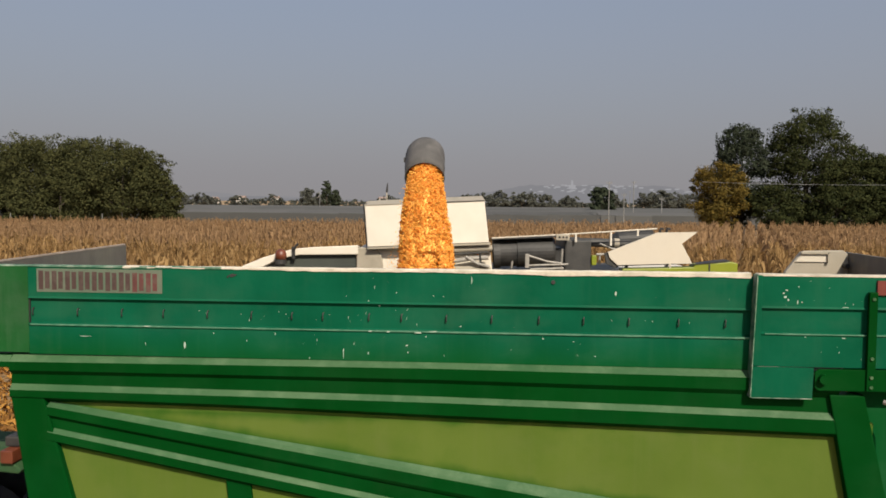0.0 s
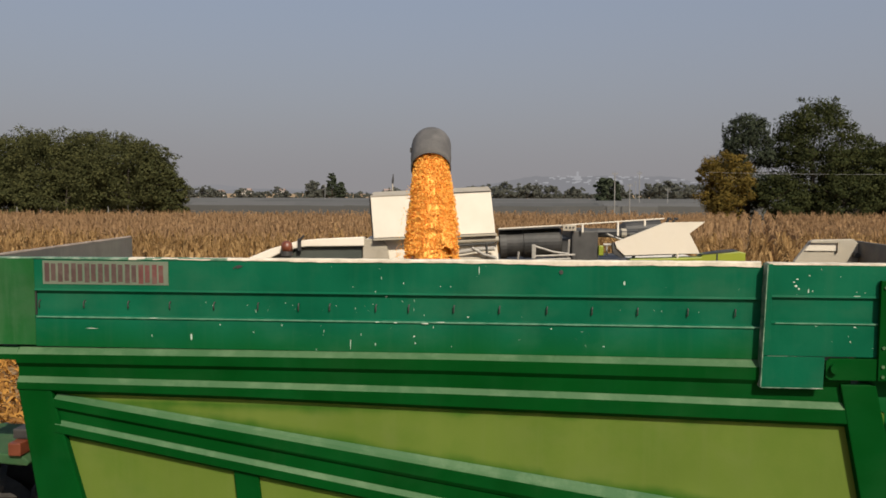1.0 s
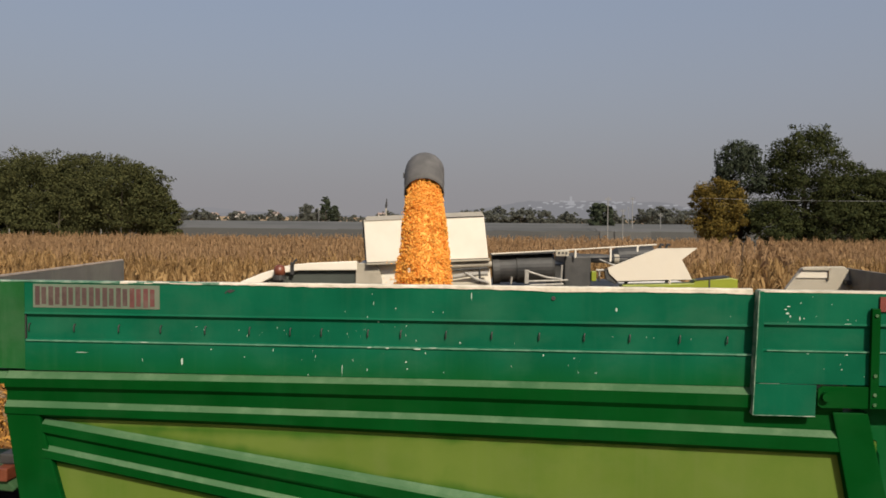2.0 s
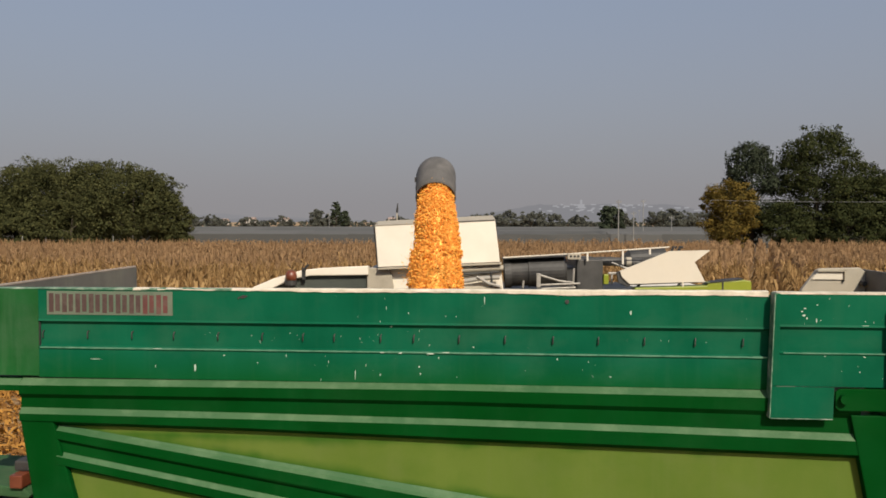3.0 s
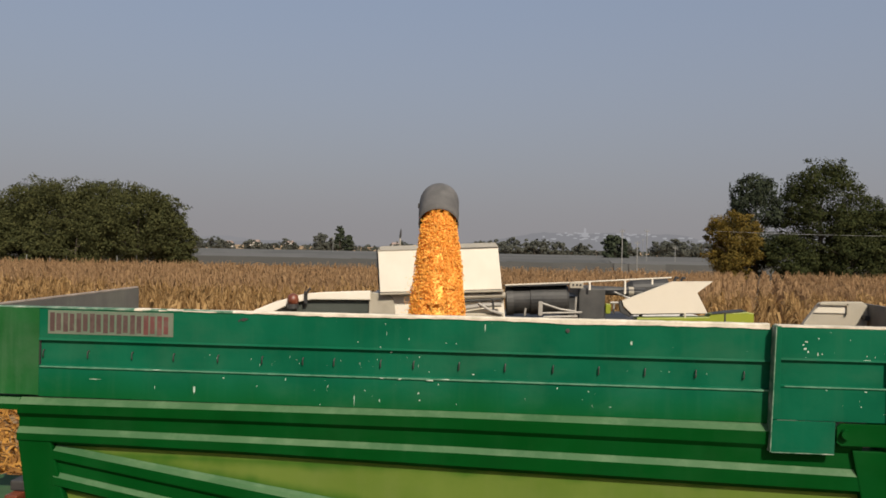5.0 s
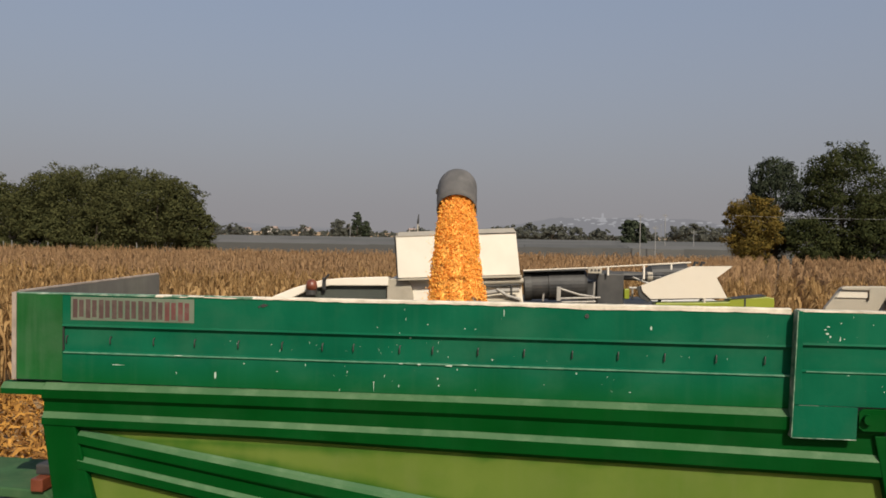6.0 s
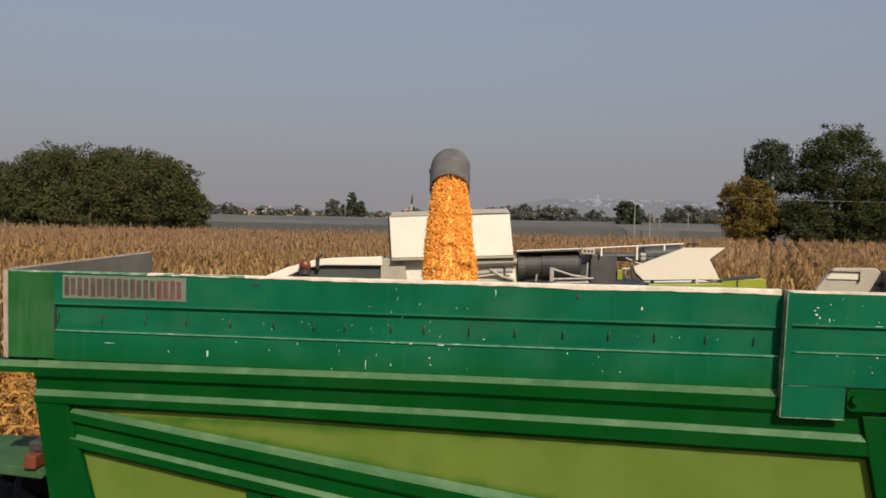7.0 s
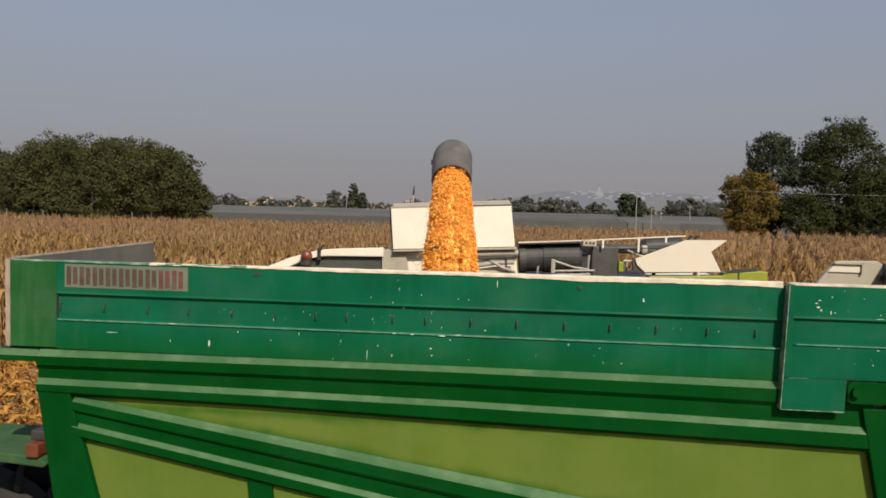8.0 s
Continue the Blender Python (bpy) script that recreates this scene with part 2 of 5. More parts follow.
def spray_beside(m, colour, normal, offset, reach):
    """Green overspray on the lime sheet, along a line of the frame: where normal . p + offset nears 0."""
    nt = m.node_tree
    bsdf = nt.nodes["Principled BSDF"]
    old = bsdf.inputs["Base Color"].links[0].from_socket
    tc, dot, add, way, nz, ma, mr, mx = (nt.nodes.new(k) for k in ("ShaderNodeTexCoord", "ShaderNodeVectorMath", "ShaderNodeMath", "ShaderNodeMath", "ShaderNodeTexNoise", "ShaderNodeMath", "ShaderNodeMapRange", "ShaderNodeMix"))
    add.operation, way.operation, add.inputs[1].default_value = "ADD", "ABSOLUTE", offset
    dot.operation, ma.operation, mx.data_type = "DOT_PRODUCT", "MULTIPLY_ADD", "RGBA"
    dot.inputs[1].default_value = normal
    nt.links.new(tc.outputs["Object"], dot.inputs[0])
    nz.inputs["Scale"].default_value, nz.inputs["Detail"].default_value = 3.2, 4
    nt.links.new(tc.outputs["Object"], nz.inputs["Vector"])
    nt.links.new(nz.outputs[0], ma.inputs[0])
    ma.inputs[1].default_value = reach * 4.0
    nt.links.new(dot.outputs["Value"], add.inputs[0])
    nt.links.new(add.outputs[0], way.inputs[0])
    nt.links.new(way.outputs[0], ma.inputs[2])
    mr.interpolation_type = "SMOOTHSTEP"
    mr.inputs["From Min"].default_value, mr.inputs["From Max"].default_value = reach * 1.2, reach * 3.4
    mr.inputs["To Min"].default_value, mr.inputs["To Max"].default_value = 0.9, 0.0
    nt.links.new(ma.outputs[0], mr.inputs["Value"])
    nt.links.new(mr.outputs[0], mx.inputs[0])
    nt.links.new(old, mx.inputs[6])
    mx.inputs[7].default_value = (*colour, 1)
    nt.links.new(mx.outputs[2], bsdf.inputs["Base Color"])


weathered(TEAL, (0.055, 0.125, 0.078), 0.10, 0.50, 0.25)
weathered(TEAL_CORNER, (0.055, 0.125, 0.078), 0.10, 0.55, 0.25)
weathered(FIELD_GREEN, (0.06, 0.115, 0.06), 0.35, 0.5, 0.35)
weathered(GREEN, (0.016, 0.062, 0.022), 0.12, 0.3, 0.25)
weathered(GREY, (0.15, 0.16, 0.12), 0.45, 0.4, 0.4)
weathered(LIME, (0.110, 0.136, 0.044), 0.25, 0.35, 0.40)
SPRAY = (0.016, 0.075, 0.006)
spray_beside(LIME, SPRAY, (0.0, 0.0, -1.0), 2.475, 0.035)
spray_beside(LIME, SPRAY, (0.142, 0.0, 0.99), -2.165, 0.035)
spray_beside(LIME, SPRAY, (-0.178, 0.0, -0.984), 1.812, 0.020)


def see_light_through(m, share):
    """Dry and living leaves let part of the light through."""
    nt = m.node_tree
    bsdf, out = nt.nodes["Principled BSDF"], nt.nodes["Material Output"]
    tr, mx = nt.nodes.new("ShaderNodeBsdfTranslucent"), nt.nodes.new("ShaderNodeMixShader")
    nt.links.new(bsdf.inputs["Base Color"].links[0].from_socket, tr.inputs["Color"])
    mx.inputs[0].default_value = share
    nt.links.new(bsdf.outputs[0], mx.inputs[1])
    nt.links.new(tr.outputs[0], mx.inputs[2])
    nt.links.new(mx.outputs[0], out.inputs["Surface"])


for leafy, share in ((CORN, 0.40), (CORN_HAZED, 0.45), (LITTER, 0.25), (GRAIN, 0.42)):
    see_light_through(leafy, share)


def leaf_mat(name, c1, c2):
    return mat(name, c1, c2, 0.9, 0.35, island=True, spec=0.08)


LEAF_A = leaf_mat("walnut_leaf", (0.035, 0.039, 0.015), (0.054, 0.054, 0.020))
LEAF_B = leaf_mat("dark_leaf", (0.020, 0.026, 0.009), (0.038, 0.042, 0.014))
LEAF_G = leaf_mat("grey_green_leaf", (0.022, 0.029, 0.018), (0.046, 0.055, 0.034))
LEAF_Y = leaf_mat("yellowing_leaf", (0.074, 0.056, 0.013), (0.130, 0.086, 0.018))
# far foliage paled to an even grey-green, aerial haze put into its colour
HAZED_LEAF = leaf_mat("hazed_leaf", (0.112, 0.117, 0.098), (0.122, 0.127, 0.108))
see_light_through(HAZED_LEAF, 0.5)
NET = mat("hail_net", (0.052, 0.053, 0.052), (0.078, 0.078, 0.076), 0.95, 0.3, island=True, stain=(0.090, 0.090, 0.090), stain_scale=0.08, stain_amount=0.6)
CONCRETE = mat("concrete_pole", (0.17, 0.17, 0.165), (0.23, 0.225, 0.215), 0.8, 3, 0.1)
HOUSE_WALL = mat("pale_plaster", (0.42, 0.39, 0.36), (0.52, 0.49, 0.45), 0.8, 1)
HOUSE_ROOF = mat("clay_roof", (0.22, 0.165, 0.14), (0.27, 0.20, 0.17), 0.8, 1)
WIRE = mat("wire", (0.16, 0.16, 0.16), (0.22, 0.22, 0.22), 0.6, 3)


# flat emission: the backdrop glows in place of daylight and hazy air
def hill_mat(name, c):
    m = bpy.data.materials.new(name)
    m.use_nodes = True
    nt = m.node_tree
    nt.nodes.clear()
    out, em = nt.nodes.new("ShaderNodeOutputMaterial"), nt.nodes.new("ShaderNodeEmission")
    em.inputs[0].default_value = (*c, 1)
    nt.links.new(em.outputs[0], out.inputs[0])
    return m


# ---- mesh building ----
class Build:
    def __init__(self):
        self.v, self.f = [], []

    def add(self, vs, fs):
        n = len(self.v)
        self.v += [tuple(p) for p in vs]
        self.f += [tuple(i + n for i in q) for q in fs]
        return self

    def box(self, x0, x1, y0, y1, z0, z1):
        return self.add([(x0, y0, z0), (x1, y0, z0), (x1, y1, z0), (x0, y1, z0), (x0, y0, z1), (x1, y0, z1), (x1, y1, z1), (x0, y1, z1)],
                        [(0, 3, 2, 1), (4, 5, 6, 7), (0, 1, 5, 4), (1, 2, 6, 5), (2, 3, 7, 6), (3, 0, 4, 7)])

    def loft(self, rings, caps=True):
        n = len(rings[0])
        vs = [p for r in rings for p in r]
        fs = []
        for k in range(len(rings) - 1):
            for i in range(n):
                j = (i + 1) % n
                fs.append((k * n + i, k * n + j, (k + 1) * n + j, (k + 1) * n + i))
        if caps:
            fs.append(tuple(range(n))[::-1])
            fs.append(tuple((len(rings) - 1) * n + i for i in range(n)))
        return self.add(vs, fs)

    def slab_xz(self, poly, y0, y1):
        """A plate with outline poly of (x, z), from y0 to y1."""
        return self.loft([[(x, y0, z) for x, z in poly], [(x, y1, z) for x, z in poly]])

    def prism_x(self, profile, x0, x1):
        """A profile of (y, z) drawn out along x."""
        return self.loft([[(x0, y, z) for y, z in profile], [(x1, y, z) for y, z in profile]])

    def tube(self, pts, r, n=10, caps=True):
        rings = []
        pts = [Vector(p) for p in pts]
        rs = r if isinstance(r, (list, tuple)) else [r] * len(pts)
        side = None
        for k, p in enumerate(pts):
            t = (pts[min(k + 1, len(pts) - 1)] - pts[max(k - 1, 0)]).normalized()
            if side is None:
                side = t.orthogonal().normalized()
            side = (side - t * side.dot(t)).normalized()
            up = t.cross(side)
            rings.append([tuple(p + (side * math.cos(a) + up * math.sin(a)) * rs[k]) for a in (2 * math.pi * i / n for i in range(n))])
        return self.loft(rings, caps)

    def mesh(self, name, bevel=0.0, smooth=False):
        me = bpy.data.meshes.new(name)
        me.from_pydata(self.v, [], self.f)
        bm = bmesh.new()
        bm.from_mesh(me)
        bmesh.ops.recalc_face_normals(bm, faces=bm.faces)
        if bevel:
            es = [e for e in bm.edges if e.is_manifold and e.calc_face_angle(0) > 0.5]
            bmesh.ops.bevel(bm, geom=es, offset=bevel, segments=2, profile=0.6, affect="EDGES", clamp_overlap=True)
        bm.to_mesh(me)
        bm.free()
        if smooth:
            me.polygons.foreach_set("use_smooth", [True] * len(me.polygons))
        return me


def part(name, b, material, parent=None, label="", bevel=0.0, smooth=False):
    me = b.mesh(name, bevel, smooth)
    for m in (material if isinstance(material, (list, tuple)) else [material]):
        me.materials.append(m)
    ob = new(name, me)
    if parent:
        ob.parent = parent
    return tagged(ob, label) if label else ob


def thing(name, label, category, m=None, group="", kind=""):
    ob = new(name)
    if m:
        ob.matrix_world = m
    return tagged(ob, label, category, group, kind)


def structure(name, b, material, label="", smooth=False):
    return tagged(part(name, b, material, None, "", 0, smooth), label, "", "", "structure")


def raw_mesh(name, verts, faces, material):
    me = bpy.data.meshes.new(name)
    me.from_pydata(verts, [], faces)
    me.materials.append(material)
    return me
# ---- the setting ----
structure("ground", Build().add([(-4500, -4500, 0), (4500, -4500, 0), (4500, 4500, 0), (-4500, 4500, 0)], [(0, 1, 2, 3)]), SOIL, "brown harvested field soil with straw litter")


def quad_object(name, co, quads, material, label, category, kind="stuff"):
    """One mesh out of arrays: co (n, 3) and quads (m, 4)."""
    me = bpy.data.meshes.new(name)
    me.vertices.add(len(co))
    me.vertices.foreach_set("co", co.astype(np.float32).ravel())
    m = len(quads)
    me.loops.add(4 * m)
    me.loops.foreach_set("vertex_index", quads.astype(np.int32).ravel())
    me.polygons.add(m)
    me.polygons.foreach_set("loop_start", np.arange(0, 4 * m, 4, dtype=np.int32))
    me.update(calc_edges=True)
    me.materials.append(material)
    ob = new(name, me)
    return tagged(ob, label, category, "", kind)


def strip(points, widths, side):
    """A leaf blade: quads along points, as wide as widths, spread along side."""
    vs = []
    for p, w in zip(points, widths):
        vs += [np.array(p) - side * w / 2, np.array(p) + side * w / 2]
    qs = [(2 * i, 2 * i + 1, 2 * i + 3, 2 * i + 2) for i in range(len(points) - 1)]
    return np.array(vs), np.array(qs)


def maize_plant(rng, detailed):
    """Verts and quads of one dry maize plant about 2.2 m high."""
    V, Q, n = [], [], 0
    h = rng.uniform(1.75, 2.05)
    lean = rng.normal(0, 0.05, 2)

    def put(vs, qs):
        nonlocal n
        V.append(vs)
        Q.append(qs + n)
        n += len(vs)

    for a in ((0, 1) if detailed else (rng.uniform(0, 3),)):
        side = np.array([math.cos(a * 1.57), math.sin(a * 1.57), 0])
        put(*strip([(0, 0, 0), (lean[0] * h, lean[1] * h, h)], [0.03, 0.018], side))
    for k in range(9 if detailed else 5):
        a = rng.uniform(0, 6.28)
        z = h * (0.30 + 0.70 * (k + rng.uniform(0, 1)) / 9 if detailed else 0.50 + 0.50 * (k + rng.uniform(0, 1)) / 5)
        out = np.array([math.cos(a), math.sin(a), 0])
        side = np.array([-out[1], out[0], 0]) * 1.0 + np.array([0, 0, rng.uniform(-0.7, 0.7)])
        side /= np.linalg.norm(side)
        l = rng.uniform(0.24, 0.52)
        rise, drop = rng.uniform(0.05, 0.25), rng.uniform(0.1, 0.75)
        base = np.array([lean[0] * z, lean[1] * z, z])
        if detailed:
            pts = [base, base + out * l * 0.35 + np.array([0, 0, rise]), base + out * l * 0.7 + np.array([0, 0, rise * 0.6 - drop * 0.25]), base + out * l * 0.85 + np.array([0, 0, -drop])]
            put(*strip(pts, [0.03, 0.075, 0.065, 0.015], side))
        else:
            pts = [base, base + out * l * 0.5 + np.array([0, 0, rise]), base + out * l * 0.85 + np.array([0, 0, -drop * 0.8])]
            put(*strip(pts, [0.05, 0.10, 0.03], side))
    top = np.array([lean[0] * h, lean[1] * h, h])
    for k in range(4 if detailed else 2):
        a = rng.uniform(0, 6.28)
        out = np.array([math.cos(a), math.sin(a), 0]) * rng.uniform(0.03, 0.16)
        put(*strip([top, top + out + np.array([0, 0, rng.uniform(0.15, 0.36)])], [0.022, 0.012 if detailed else 0.03], np.array([-math.sin(a), math.cos(a), 0])))
    if detailed:
        a = rng.uniform(0, 6.28)
        out = np.array([math.cos(a), math.sin(a), 0])
        e = np.array([0, 0, h * 0.5]) + out * 0.05
        for s in (np.array([-out[1], out[0], 0]), np.array([0, 0, 1.0])):
            put(*strip([e, e + out * 0.10 + np.array([0, 0, -0.04]), e + out * 0.16 + np.array([0, 0, -0.18])], [0.03, 0.07, 0.03], s))
    return np.concatenate(V), np.concatenate(Q)


ROW_AZ = radians(20.5)          # the rows run away along this bearing
ROW_DIR, ROW_ACROSS = np.array([math.sin(ROW_AZ), math.cos(ROW_AZ)]), np.array([math.cos(ROW_AZ), -math.sin(ROW_AZ)])


def maize_field(name, y0, y1, detailed, step, reach, label, seed):
    rng = np.random.default_rng(seed)
    kinds = [maize_plant(rng, detailed) for _ in range(14)]
    V, Q, n = [], [], 0
    for row in np.arange(-160, 130, 0.90):
        for along in np.arange(-40, 150, step):
            x, y = ROW_ACROSS * row + ROW_DIR * (along + rng.uniform(-0.08, 0.08)) + ROW_ACROSS * rng.normal(0, 0.04)
            if not (y0 <= y < y1) or abs(x) > reach * y + 6:
                continue
            if rng.random() < 0.03:
                continue
            v, q = kinds[rng.integers(14)]
            a, s = rng.uniform(0, 6.28), rng.uniform(0.88, 1.10) * (1.0 if detailed else 0.93) * (1 + 0.05 * math.sin(x * 0.31 + 1) * math.sin(y * 0.23))
            c, d = math.cos(a) * s, math.sin(a) * s
            w = np.stack([v[:, 0] * c - v[:, 1] * d + x, v[:, 0] * d + v[:, 1] * c + y, v[:, 2] * s], 1)
            V.append(w)
            Q.append(q + n)
            n += len(v)
    quad_object(name, np.concatenate(V), np.concatenate(Q), CORN if detailed else CORN_HAZED, label, "maize")


maize_field("maize_field", 17.5, 34, True, 0.17, 0.60, "ripe dry brown maize plants standing in rows", 3)
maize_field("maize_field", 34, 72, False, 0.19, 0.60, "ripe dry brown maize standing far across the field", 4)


def litter(name, n, x0, x1, y0, y1, seed):
    rng = np.random.default_rng(seed)
    V, Q = [], []
    for k in range(n):
        x, y, a, l, w = rng.uniform(x0, x1), rng.uniform(y0, y1), rng.uniform(0, 6.28), rng.uniform(0.08, 0.38), rng.uniform(0.02, 0.08)
        up = rng.uniform(0.0, 0.16)
        o, s = np.array([math.cos(a), math.sin(a), 0]), np.array([-math.sin(a), math.cos(a), rng.uniform(-0.6, 0.6)])
        p = np.array([x, y, 0.015 + rng.uniform(0, 0.05)])
        vs, qs = strip([p, p + o * l * 0.5 + np.array([0, 0, up]), p + o * l + np.array([0, 0, up * rng.uniform(0, 1)])], [w * 0.6, w, w * 0.5], s)
        V.append(vs)
        Q.append(qs + 6 * k)
    quad_object(name, np.concatenate(V), np.concatenate(Q), LITTER, "pale dry maize husks and leaves strewn on the ground", "straw")


litter("husk_litter", 13000, -15, -3.2, 8.5, 18.5, 5)
litter("husk_litter", 2500, -3.2, 9, 12.5, 18, 6)


# ---- trees ----
def crown(rng, centre, radii, lobes, leaves, size, lump=0.1, flat=0.75, spikes=0):
    """Leaf quads on the shells of many overlapping lobes, the boughs of the crown, with tufts standing out of its outline."""
    ph = rng.uniform(0, 6.28, 6)
    C, Rr = np.array(centre), np.array(radii)
    tufts = lobes
    V = []
    for k in range(lobes + tufts + spikes):
        d = rng.normal(size=3)
        d /= np.linalg.norm(d)
        bulge = 1 + lump * math.sin(5 * d[0] + ph[0]) * math.sin(4 * d[2] + ph[1])
        lr = rng.uniform(0.22, 0.38) * min(Rr) * np.array([1.0, 1.0, flat])
        reach = rng.uniform(0.45, 1.0) ** 0.6
        share = rng.uniform(0.7, 1.2)
        if k >= lobes + tufts:
            d[2] = 0.55 + abs(d[2]) * 0.8
            d /= np.linalg.norm(d)
            lr, reach, share = np.array([0.05, 0.05, 0.30]) * min(Rr), rng.uniform(0.9, 1.1), 0.3
        elif k >= lobes:
            d[2] = abs(d[2]) if d[2] < -0.5 else d[2]
            lr = rng.uniform(0.09, 0.19) * min(Rr) * np.array([1.1, 1.1, 0.7])
            reach, share = rng.uniform(0.92, 1.10), 0.28
        c = C + d * (Rr - lr * 0.7) * bulge * reach
        m = int(leaves * share)
        n = rng.normal(size=(m, 3))
        n /= np.linalg.norm(n, axis=1)[:, None]
        p = c + n * lr * rng.uniform(0.62, 1.12, (m, 1)) * (1 + 0.22 * np.sin(7 * n[:, :1] + ph[3]) * np.sin(6 * n[:, 1:2] + k))
        face = n + rng.normal(size=(m, 3)) * 0.30 + np.array([0, 0, 0.30])
        a = np.cross(face, rng.normal(size=(m, 3)))
        a /= np.linalg.norm(a, axis=1)[:, None]
        b = np.cross(face, a)
        b /= np.linalg.norm(b, axis=1)[:, None]
        s = size * rng.uniform(0.6, 1.3, (m, 1))
        V.append(np.stack([p - a * s, p + b * s * 0.6, p + a * s, p - b * s * 0.6], 1).reshape(-1, 3))
    V = np.concatenate(V)
    return V, np.arange(len(V)).reshape(-1, 4)


def tree(x, y, height, rx, base, material, label, lobes=60, leaves=240, size=0.13, seed=1, lump=0.2, group="", ry=None, flat=0.75, spikes=0):
    rng = np.random.default_rng(seed)
    t = thing("tree", label, "tree", pose(x, y, 0), group)
    b = Build()
    top = height * 0.8
    b.tube([(0, 0, 0), (0.1, 0.05, height * 0.25), (-0.05, 0, height * 0.5), (0.1, 0.1, top)], [0.028 * height, 0.022 * height, 0.014 * height, 0.01], 8)
    for k in range(7):
        a, z0 = rng.uniform(0, 6.28), height * rng.uniform(0.2, 0.6)
        e = (math.cos(a) * rx * 0.75, math.sin(a) * rx * 0.75, z0 + height * rng.uniform(0.1, 0.28))
        b.tube([(0, 0, z0), (e[0] * 0.5, e[1] * 0.5, z0 + (e[2] - z0) * 0.65), e], [0.011 * height, 0.007 * height, 0.01], 6)
    part("trunk", b, BARK, t)
    cz = (height + base) / 2
    v, q = crown(rng, (0, 0, cz), (rx, ry or rx, (height - base) / 2), lobes, leaves, size, lump, flat, spikes)
    me = quad_object("crown", v, q, material, "", "", "")
    me.parent = t
    return t


WOOD = "trees at the field edge"
for i, (x, y, h, r) in enumerate([(-38.5, 79, 9.9, 6.0), (-29.7, 75.5, 8.9, 5.0), (-34.2, 80.5, 9.7, 4.6), (-41.5, 81, 9.6, 4.8), (-47.5, 79, 8.8, 5.0), (-56, 80, 8.0, 4.6)]):
    tree(x, y, h, r, 0.6, LEAF_A, "broad leafy green tree with dense rounded crown", 120, 200, 0.105, 20 + i, 0.08, WOOD)
for i, (x, y, h, r) in enumerate([(-43.5, 75, 6.6, 3.4), (-34.8, 74, 5.6, 3.0), (-26.2, 76, 5.6, 1.9), (-27.2, 76.5, 7.7, 2.3), (-51, 75.5, 5.6, 3.2), (-39.5, 74, 4.6, 2.4)]):
    tree(x, y, h, r, 0.3, LEAF_A, "lower leafy green tree at the foot of the wood", 44, 190, 0.105, 30 + i, 0.10, WOOD)
tree(25.4, 75, 7.6, 2.75, 0.8, LEAF_Y, "smaller tree with yellowing autumn leaves", 70, 220, 0.10, 41, 0.10)
tree(28.3, 77.5, 11.2, 2.9, 0.8, LEAF_G, "tall grey-green tree with upright twigs", 90, 220, 0.10, 42, 0.06, spikes=40)
tree(34.0, 76.5, 12.4, 4.0, 0.8, LEAF_B, "tall dark green tree with uneven layered branches", 160, 190, 0.105, 43, 0.08, flat=0.5)
tree(39.2, 77, 9.2, 3.1, 0.8, LEAF_B, "dark green tree with ragged crown", 90, 190, 0.105, 44, 0.10, flat=0.5)
tree(43.8, 76, 9.4, 3.3, 0.8, LEAF_B, "dark green tree with ragged crown", 90, 190, 0.105, 45, 0.10, flat=0.5)
tree(41.8, 79, 8.8, 3.2, 0.4, LEAF_B, "dark green tree with ragged crown", 70, 190, 0.105, 49, 0.10, flat=0.55)
tree(30.2, 74.5, 5.6, 2.7, 0.2, LEAF_B, "low dark green bushy tree", 50, 190, 0.105, 46, 0.12)
tree(35.8, 74, 5.6, 3.2, 0.2, LEAF_B, "low dark green bushy tree", 56, 190, 0.105, 47, 0.12)
tree(41.5, 74, 5.0, 3.0, 0.2, LEAF_B, "low dark green bushy tree", 50, 190, 0.105, 48, 0.12)



def fence_posts():
    rng = random.Random(31)
    t = thing("fence_post", "short whitish post at the far field edge", "post", pose(-45.0, 72.6, 0), "field edge posts")
    part("shaft", Build().tube([(0, 0, 0), (0, 0, 2.55)], 0.04, 7), CONCRETE, t)
    for x in (-42.6, -41.9, -38.5, -36.4, -34.9, -33.2, -30.4, -28.6):
        copy_thing(t, pose(x, 72.6 + rng.uniform(-0.2, 0.2), rng.uniform(-0.15, 0.0)))


fence_posts()

# ---- distance ----
def netted_orchard():
    rng = np.random.default_rng(9)
    b = Build()
    for k in range(22):
        y = 96 + k * 5.0
        z = 2.55 + rng.uniform(-0.12, 0.12)
        for x in np.arange(-150, 150, 12.0):
            sag = rng.uniform(0.0, 0.2)
            b.add([(x, y - 2.5, z - 0.5), (x + 12, y - 2.5, z - 0.5 - sag), (x + 12, y, z), (x, y, z), (x + 12, y + 2.5, z - 0.5), (x, y + 2.5, z - 0.5)], [(0, 1, 2, 3), (3, 2, 4, 5)])
    for x in np.arange(-150, 150, 6.0):
        b.add([(x, 93.4, 0.1), (x + 6, 93.4, 0.1), (x + 6, 93.5, 2.32 - rng.uniform(0, 0.1)), (x, 93.5, 2.32)], [(0, 1, 2, 3)])
    tagged(part("netted_orchard", b, NET), "grey hail nets over far orchard rows", "orchard", "", "stuff")


netted_orchard()


def pole(x, y, top, r, label):
    t = thing("utility_pole", label, "pole", pose(x, y, 0), "poles")
    part("shaft", Build().tube([(0, 0, 0), (0, 0, top)], [r, r * 0.7], 8), CONCRETE, t)
    part("crossarm", Build().box(-0.3, 0.3, -0.03, 0.03, top - 0.30, top - 0.24), CONCRETE, t)
    for dx in (-0.26, 0, 0.26):
        part("insulator", Build().tube([(dx, 0, top - 0.25), (dx, 0, top - 0.05)], 0.03, 6), CONCRETE, t)


